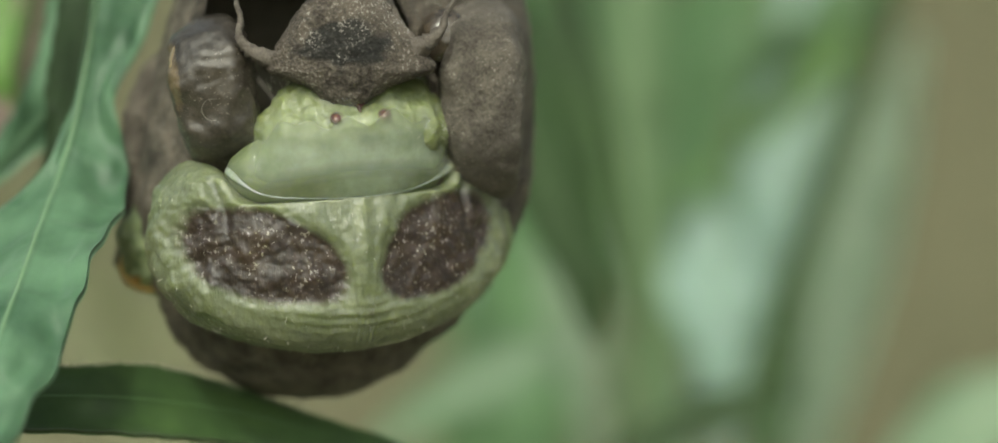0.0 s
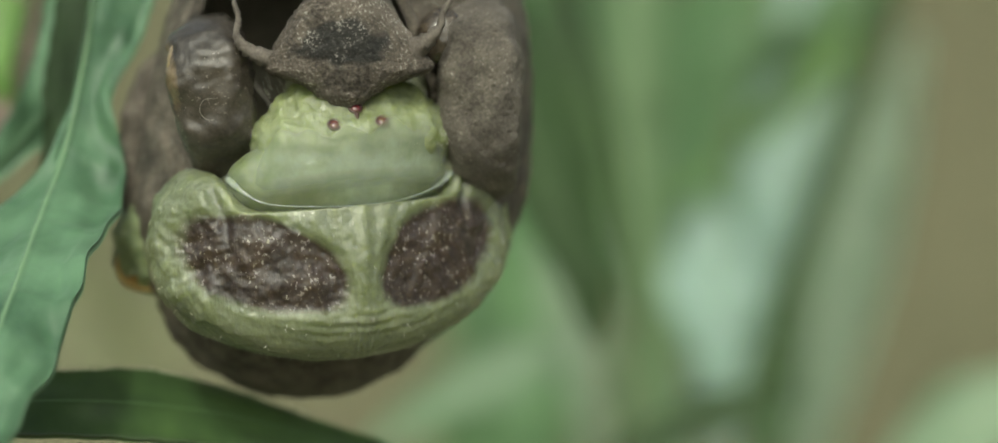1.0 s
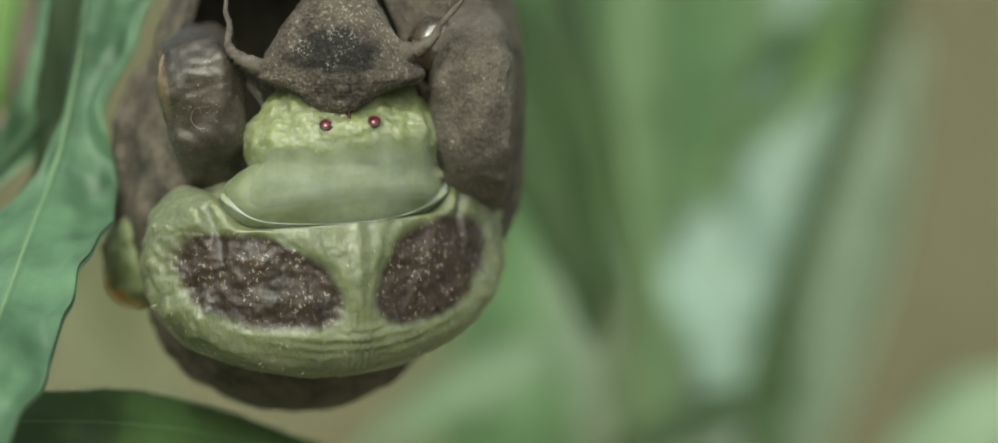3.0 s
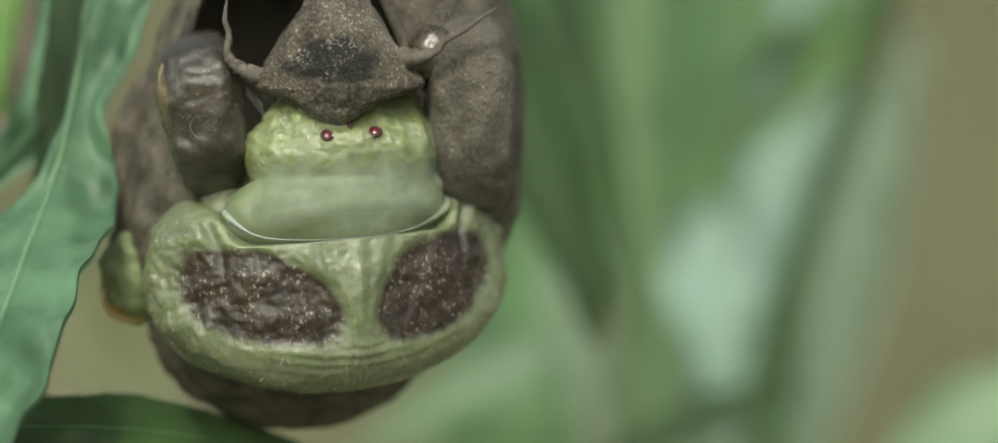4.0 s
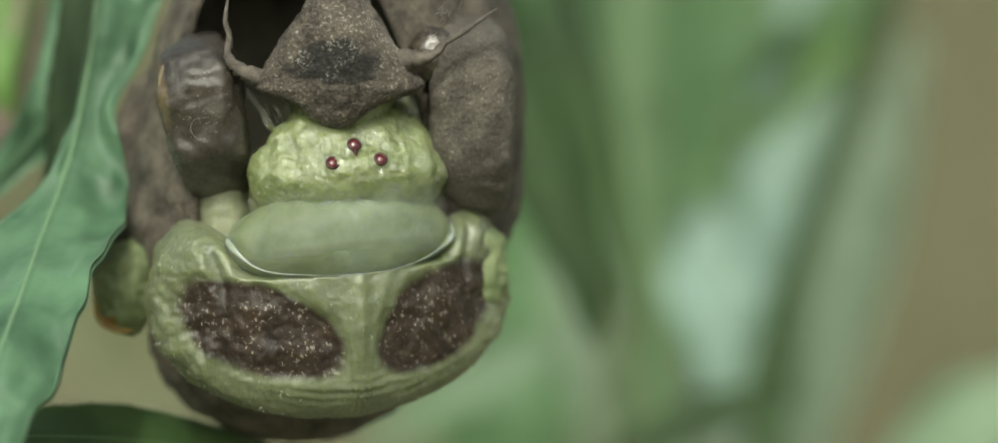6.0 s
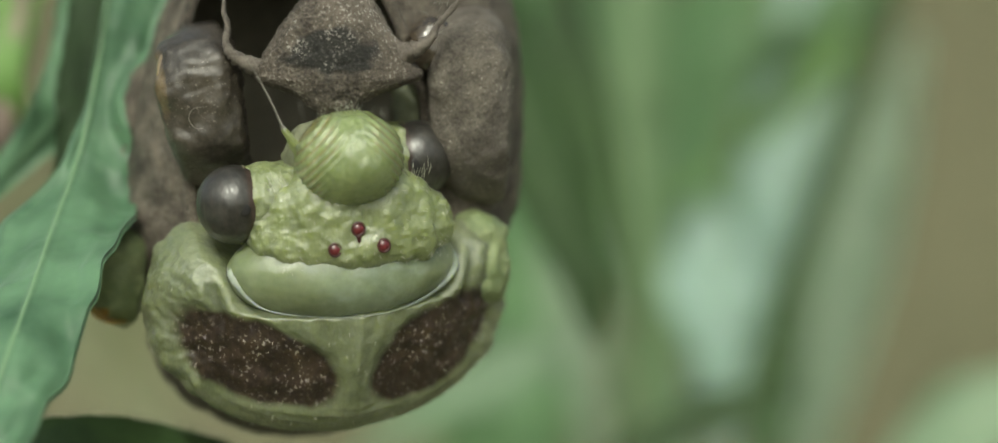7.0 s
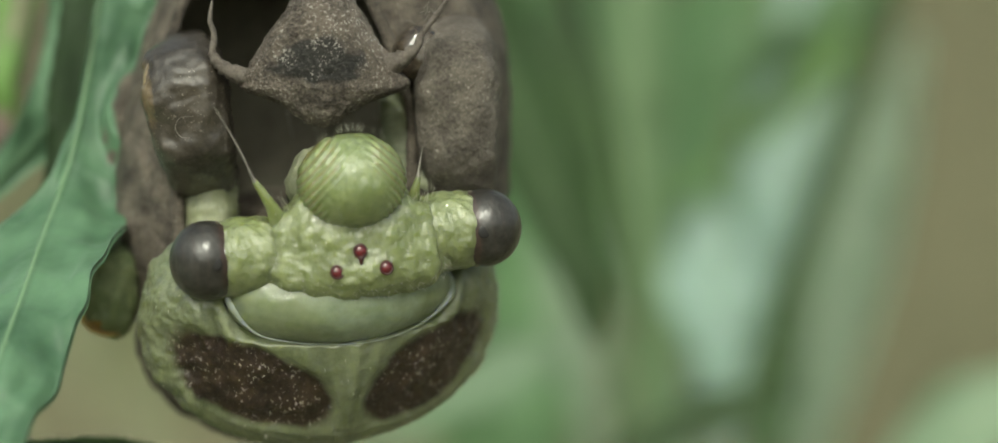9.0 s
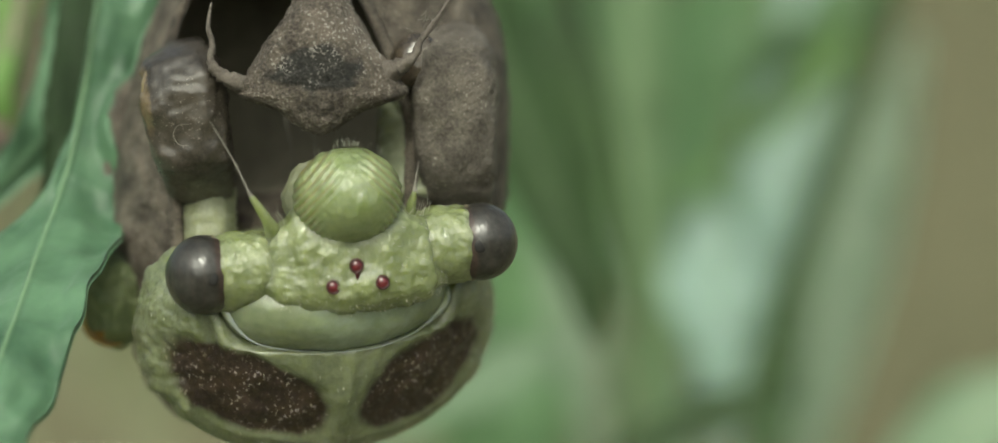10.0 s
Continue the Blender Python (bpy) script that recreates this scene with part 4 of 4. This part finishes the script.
# ---- plants behind ----
def far_plants():
    plant = thing("tall_herb", 5, 155, -420, "tall leafy green herb with lance-shaped leaves", "plant")
    base = Vector((5, 155, -420))

    def spot(px, pz, d):
        k = 1 + d / REACH
        return Vector((px * k, d, pz * k)) - base

    def add(name, pts, width, d, material, label="", **how):
        d = d * 1.7
        p = [spot(x, z, d + q) for x, z, q in pts]
        if name == "stem":
            v, f = tube(p, [width / 2 * (1 + d / REACH)] * 3, 40, 12, 0.05)
            return shaped(name, v, f, material, plant, label)
        v, f, k = blade(p, width * (1 + d / REACH), thick_mm=0.5, n=40, m=8, **how)
        return shaped(name, v, f, material, plant, label, k)

    face = dict(across=(1, 0.3, 0.15), fold=0.2, wave=2.0, point=0.8)
    broad = dict(face, start=0.7)
    level = dict(across=(0.1, 0.4, 1), fold=0.05, wave=0.5, point=0.8)
    flat = dict(across=(0.1, 0.4, 1), fold=0.2, wave=2.0, point=0.8)
    add("stem", [(4.5, 60, 0), (5.4, 9, 0), (5.3, 4, 0), (5.6, 0, 0), (6.0, -4, 0), (6.2, -9, 0), (6, -60, 0), (5.0, -150, 0)], 2.3, 90, STEM, "upright pale green stem")
    add("stem", [(22, 30, 0), (15.4, 9.5, 0), (13.2, 2.5, 0), (11.7, -2, 0), (10.8, -6, 0), (10, -10, 0), (8, -60, 0), (7, -150, 0)], 1.25, 62, STEM_DEEP, "slender leaning dark stem")
    rows = [
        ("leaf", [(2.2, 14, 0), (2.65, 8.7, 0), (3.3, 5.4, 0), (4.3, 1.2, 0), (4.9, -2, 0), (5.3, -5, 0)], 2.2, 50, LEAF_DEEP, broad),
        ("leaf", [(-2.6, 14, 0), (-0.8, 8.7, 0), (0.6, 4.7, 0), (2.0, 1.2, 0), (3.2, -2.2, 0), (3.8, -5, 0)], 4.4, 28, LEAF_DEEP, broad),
        ("leaf", [(2.0, 2, 0), (2.8, -2, 0), (3.5, -6, 0), (4.2, -12, 0)], 2.8, 95, LEAF_PALE_GREY, face),
        ("leaf", [(0.3, 1, 0), (1.0, -2.5, 0), (1.8, -6, 0), (2.4, -10, 0)], 1.8, 80, LEAF_MID, face),
        ("leaf", [(5.4, 16, 0), (6.4, 6, 0), (6.9, 2, 0), (7.6, -3, 0)], 3.0, 100, LEAF_MID, face),
        ("leaf", [(10.5, 16, 0), (9.0, 9, 0), (8.0, 4, 0), (7.0, -2, 0)], 3.6, 115, LEAF_MID, face),
        ("leaf", [(14.8, 8.0, 0), (12.5, 5.6, 0), (9.5, 3.2, 0), (6.9, 0.6, 0)], 1.6, 68, LEAF_BRIGHT_FAR, face),
        ("leaf", [(14.6, 10, 0), (12.4, 4.4, 0), (11.0, 1.2, 0), (10.2, -3.2, 0)], 5.4, 80, LEAF_PALE, face),
        ("leaf", [(7.8, 1.0, 0), (8.5, -2.4, 0), (8.8, -5, 0), (8.6, -9.0, 0)], 4.4, 70, LEAF_PALE, face),
        ("leaf", [(16.4, 7.6, 0), (14.8, 1.5, 0), (13.5, -4, 0), (12.0, -10, 0), (10.5, -18, 0)], 3.4, 80, LEAF_PALE_GREY, face),
        ("leaf", [(12.2, 2, 0), (11.4, -3, 0), (11.0, -6, 0), (10.6, -11, 0)], 2.0, 85, LEAF_MID, face),
        ("leaf", [(24, -5.6, 0), (18.9, -7.7, 0), (16.2, -9.6, 0), (13.4, -12.8, 0)], 3.6, 60, LEAF_SAGE, flat),
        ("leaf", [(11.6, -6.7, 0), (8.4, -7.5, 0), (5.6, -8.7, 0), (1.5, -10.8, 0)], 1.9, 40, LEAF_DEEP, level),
        ("leaf", [(2.5, -4.5, 0), (0, -6, 0), (-3.0, -7.5, 0), (-7, -10.5, 0)], 2.6, 60, LEAF_SAGE, flat),
        ("leaf", [(16, 12, 0), (13.6, 8.0, 0), (10.4, 6.2, 0), (7.5, 5.4, 0)], 3.2, 78, LEAF_SOFT, face),
        ("leaf", [(10.8, 16, 0), (9.9, 8, 0), (9.2, 4.4, 0), (8.2, 1.5, 0)], 1.6, 75, LEAF_SOFT, face),
    ]
    for name, pts, width, d, material, how in rows:
        add(name, pts, width, d, material, "", seed=width * 3 + d, **how)
    rnd = random.Random(21)
    for q in range(38):
        x, z, d = rnd.uniform(-1, 13.0), rnd.uniform(-11, 11), rnd.uniform(130, 190)
        dx, dz = rnd.uniform(-3, 3), rnd.uniform(4, 7)
        add("leaf", [(x - dx, z + dz, 0), (x, z, rnd.uniform(-8, 8)), (x + dx * 0.8, z - dz, 0)], rnd.uniform(2.2, 3.4), d,
            rnd.choice((LEAF_MID, LEAF_MID, LEAF_MID, LEAF_PALE)), "", seed=q * 1.7, **face)
    for x, z in ((-17, -3), (-14, -6.5), (-20, -8), (-13, -1)):
        add("leaf", [(x - 1.5, z + 5, 0), (x, z, 4), (x + 1.2, z - 5, 0)], 3.4, 175, LEAF_OLIVE, "", seed=x, **face)
    return plant


def brown_stalk():
    v, f = tube([(-23.6, 22, 25), (-24.2, 22, 11), (-25.5, 22, 4), (-29, 24, -20), (-30, 40, -420)], [0.7, 0.7, 0.8, 1.2, 2.0], 60, 12, 0.1)
    tagged(shaped("stalk", v, f, STEM_BROWN), "dry brown plant stalk behind the leaves", "stalk")


SHELL_THING, FEELER, ABDOMEN = nymph_shell()
BUG, BACK, HEAD, CHEEKS, BUDS, VEIL_SKIN = cicada()
LEAF_A, LEAF_B, LEAF_C, LEAF_D, LEAF_E = near_leaves()
far_plants()
brown_stalk()


# ---- what moves ----
def motions():
    # seconds, x, y, z in mm: the shell, and the cicada with it
    sway = [
        (0, -6.85, 0, 1.45),
        (0.5, -6.83, 0, 1.58),
        (1, -6.93, 0, 1.47),
        (1.5, -7.28, 0, 1.15),
        (2, -7.28, 0, 1.3),
        (2.5, -7.55, 0, 1.17),
        (2.7, -7.25, 0, 1.2),
        (4, -7.28, 0, 0.82),
        (4.5, -7.25, 0, 0.8),
        (5, -7.33, 0, 0.72),
        (5.5, -7.25, 0, 0.75),
        (5.7, -7.25, 0, 0.67),
        (6.8, -7.33, 0, 1.15),
        (7, -7.33, 0, 1.15),
        (7.5, -7.43, 0, 0.8),
        (8, -7.7, 0, 0.95),
        (8.5, -7.75, 0, 0.8),
        (9, -7.83, 0, 0.8),
        (9.5, -7.9, 0, 0.8),
        (10, -7.9, 0, 0.52),
    ]
    walk(SHELL_THING, [(t, pose(x * MM, y * MM, z * MM)) for t, x, y, z in sway])
    walk(BUG, [(t, pose(x * MM, y * MM, z * MM)) for t, x, y, z in sway])
    # the back in the cicada's space, and its lean in degrees
    turn = [
        (0, 0.13, 0, -2, 0, 21), (0.5, 0.2, 0, -2.5, 0, 21), (1, 0.22, 0, -2.32, 0, 21), (1.5, 0.27, 0, -2.35, 0, 21), (2, 0.3, 0, -2.35, 0, 21),
        (2.5, 0.34, 0, -2.32, 0, 21), (2.7, 0.33, 0, -2.45, 0, 21), (4, 0.48, 0, -2.9, 0, 20), (4.5, 0.52, 0, -3.1, 0, 19.5), (5, 0.55, 0, -3.25, 0, 19),
        (5.5, 0.58, 0, -3.37, 1, 19), (5.7, 0.58, 0, -3.43, 3, 19), (7, 0.5, 0, -4.05, 27, 19), (7.5, 0.65, 0, -4.1, 31, 20), (8, 0.78, 0, -4.25, 33, 20),
        (8.5, 0.78, 0, -4.4, 35, 20), (9, 0.78, 0, -4.25, 33, 20), (9.5, 0.7, 0, -4.5, 35, 20), (10, 0.68, 0, -4.25, 33, 20),
    ]
    walk(BACK, [(t, pose(x * MM, y * MM, z * MM, a, -5, yaw)) for t, x, y, z, a, yaw in turn])
    # the veil slips back as the head comes out
    walk(VEIL_SKIN, [(t, pose(0, y * MM, z * MM, a, 0, 0)) for t, y, z, a in ((0.0, 0, 0, 0), (5.7, 0, 0, 0), (7.0, 0.9, -1.3, -14), (10.0, 0.9, -1.3, -14))])
    walk(ABDOMEN, [(t, pose(-0.9 * MM, 4.6 * MM, (-3.45 - drop) * MM)) for t, drop in ((0.0, 0.05), (2.7, 0.2), (4.0, 0.7), (5.7, 1.1), (7.0, 1.3), (8.5, 1.3), (10.0, 1.1))])
    # the head: place, nod, and how far the cheeks are drawn in, back and up
    lift = [
        (0, 1.71, -3.9, 2.36, -35, 13, 1, 3.4, 0.3),
        (0.5, 1.74, -3.9, 2.42, -35, 13, 1, 3.4, 0.3),
        (1, 1.69, -3.9, 2.1, -35, 13, 1, 3.4, 0.3),
        (1.5, 1.74, -3.9, 2.47, -35, 13, 1, 3.4, 0.3),
        (2, 1.76, -3.9, 2.51, -35, 13, 1, 3.4, 0.3),
        (2.5, 1.73, -3.9, 2.33, -35, 13, 1, 3.4, 0.3),
        (2.7, 1.71, -3.9, 2.42, -35, 13, 1, 3.4, 0.3),
        (4, 1.77, -3.7, 2.38, -35, 13, 1, 3.4, 0.3),
        (4.5, 1.77, -3.7, 2.02, -35, 13, 1, 3.4, 0.3),
        (5, 1.77, -3.7, 1.89, -35, 13, 1, 3.4, 0.3),
        (5.5, 1.79, -3.7, 1.88, -35, 13, 1, 3.4, 0.3),
        (5.7, 1.85, -3.8, 1.74, -32, 13, 1, 3.4, 0.3),
        (6.8, 2.14, -4.5, -0.96, -10, 13, 1, 0.6, 0.9),
        (7, 2.22, -5.2, -2.1, 4, 14, 1.2, 0.4, 1),
        (7.1, 2.42, -5.4, -2.42, 8, 14, 1.08, 0.32, 0.9),
        (7.3, 2.53, -5.6, -2.45, 12, 13, 0.84, 0.16, 0.7),
        (7.5, 2.94, -5.6, -2.31, 8, 12, 0.6, 0, 0.5),
        (7.6, 2.86, -5.6, -1.2, 0, 12, 0.58, 0, 0.5),
        (7.8, 2.97, -5.6, -1.83, 3, 12, 0.54, 0, 0.5),
        (8, 2.99, -5.6, -3.54, 13, 12, 0.5, 0, 0.5),
        (8.1, 3, -5.6, -3.96, 18, 12, 0.44, 0, 0.4),
        (8.2, 3.05, -5.6, -4.14, 20, 12, 0.38, 0, 0.3),
        (8.4, 3.3, -5.6, -4.19, 20, 12, 0.26, 0, 0.1),
        (8.5, 3.22, -5.6, -4.05, 20, 12, 0.2, 0, 0),
        (8.7, 3.09, -5.6, -3.41, 12, 12, 0.12, 0, 0),
        (8.8, 2.88, -5.6, -2.2, 0, 12, 0.08, 0, 0),
        (9, 2.84, -5.6, -2.56, 0, 12, 0, 0, 0),
        (9.2, 2.89, -5.6, -3.66, 12, 12, 0.04, 0, 0),
        (9.4, 2.99, -5.6, -4.51, 19, 12, 0.08, 0, 0),
        (9.5, 3.07, -5.6, -4.48, 20, 12, 0.1, 0, 0),
        (9.6, 3.05, -5.6, -4.5, 20, 12, 0.08, 0, 0),
        (9.8, 2.98, -5.6, -4.36, 20, 12, 0.04, 0, 0),
        (9.9, 2.84, -5.6, -3.87, 14, 12, 0.02, 0, 0),
        (10, 2.77, -5.6, -2.81, 0, 12, 0, 0, 0),
    ]
    walk(HEAD, [(t, pose(x * MM, y * MM, z * MM, nod, -5, yaw)) for t, x, y, z, nod, yaw, inward, back, up in lift])
    for s, cheek in zip((-1, 1), CHEEKS):
        rows = []
        for t, x, y, z, nod, yaw, inward, back, up in lift:
            late = max(0.0, min(1.0, (7.6 - t) / 0.5)) * (1 if t > 6 else 0) if s > 0 else 0.0
            rows.append((t, pose(x * MM, y * MM, z * MM, nod, -5, yaw) @ pose(s * (4.0 - inward - 0.8 * late - (0.35 if s > 0 else 0)) * MM, (1.9 + back + 1.0 * late) * MM, (0.8 + up + 0.8 * late + (0.3 if s > 0 else 0)) * MM)))
        walk(cheek, rows)
    # the wing buds swell out as the back rises
    for s, bud in zip((-1, 1), BUDS):
        x, y, z = (-7.9, 1.4, -3.4) if s < 0 else (6.6, 0.5, -2.6)
        walk(bud, [(0.0, pose((x - 0.4 * s) * MM, (y + 1.5) * MM, (z + 0.9) * MM)), (2.7, pose((x - 0.3 * s) * MM, (y + 1.3) * MM, (z + 0.7) * MM)),
                   (5.7, pose((x - 0.2 * s) * MM, y * MM, z * MM)), (7.0, pose(x * MM, (y - 0.5) * MM, z * MM)), (10.0, pose((x - 0.3 * s) * MM, y * MM, (z - 0.3) * MM))])
    walk(FEELER, [(t, pose(4.3 * MM, -3.8 * MM, 5.3 * MM, 0, turn_deg, 0)) for t, turn_deg in
                  ((0.0, -6), (1.0, -8), (2.7, 0), (4.0, 22), (5.7, 24), (7.0, 4), (8.5, 0), (10.0, 0))])
    # drift of the leaves, x and z in mm
    hang = [
        (0, 0, 0),
        (0.5, 0.08, 0.03),
        (1, -0.11, 0),
        (1.5, -0.47, -0.37),
        (2, -0.53, -0.29),
        (2.5, -0.84, -0.16),
        (2.7, -0.47, -0.29),
        (4, -0.4, -0.61),
        (4.5, -0.37, -0.5),
        (5, -0.26, -0.5),
        (5.5, -0.11, -0.5),
        (5.7, -0.08, -0.55),
        (7, 0.45, -0.21),
        (7.5, 0.34, -0.74),
        (8, 0.16, -0.58),
        (8.5, 0.13, -0.66),
        (9, 0.05, -0.61),
        (9.5, 0.05, -0.74),
        (10, -0.08, -1.05),
    ]
    sink = [
        (0, 0, 0),
        (0.5, 0.18, -0.39),
        (1, -0.05, -0.18),
        (1.5, -0.31, -0.91),
        (2, -0.44, -0.68),
        (2.5, -0.6, -0.86),
        (2.7, -0.55, -0.91),
        (4, -0.57, -1.17),
        (4.5, -0.65, -1.22),
        (5, -0.99, -1.59),
        (5.5, -1.09, -1.35),
        (5.7, -1.09, -1.43),
        (7, -1.2, -2.03),
        (7.5, -0.75, -2.55),
        (8, -1.09, -2.65),
        (8.5, -1.09, -2.94),
        (9, -1.33, -2.89),
        (9.5, -1.33, -2.94),
        (10, -1.38, -3.2),
    ]
    for ob in (LEAF_A, LEAF_B, LEAF_C, LEAF_D, LEAF_E):
        start = ob.location / MM
        rows = sink if ob is LEAF_C else hang
        walk(ob, [(t, pose((start.x + x) * MM, start.y * MM, (start.z + z) * MM)) for t, x, z in rows])


motions()
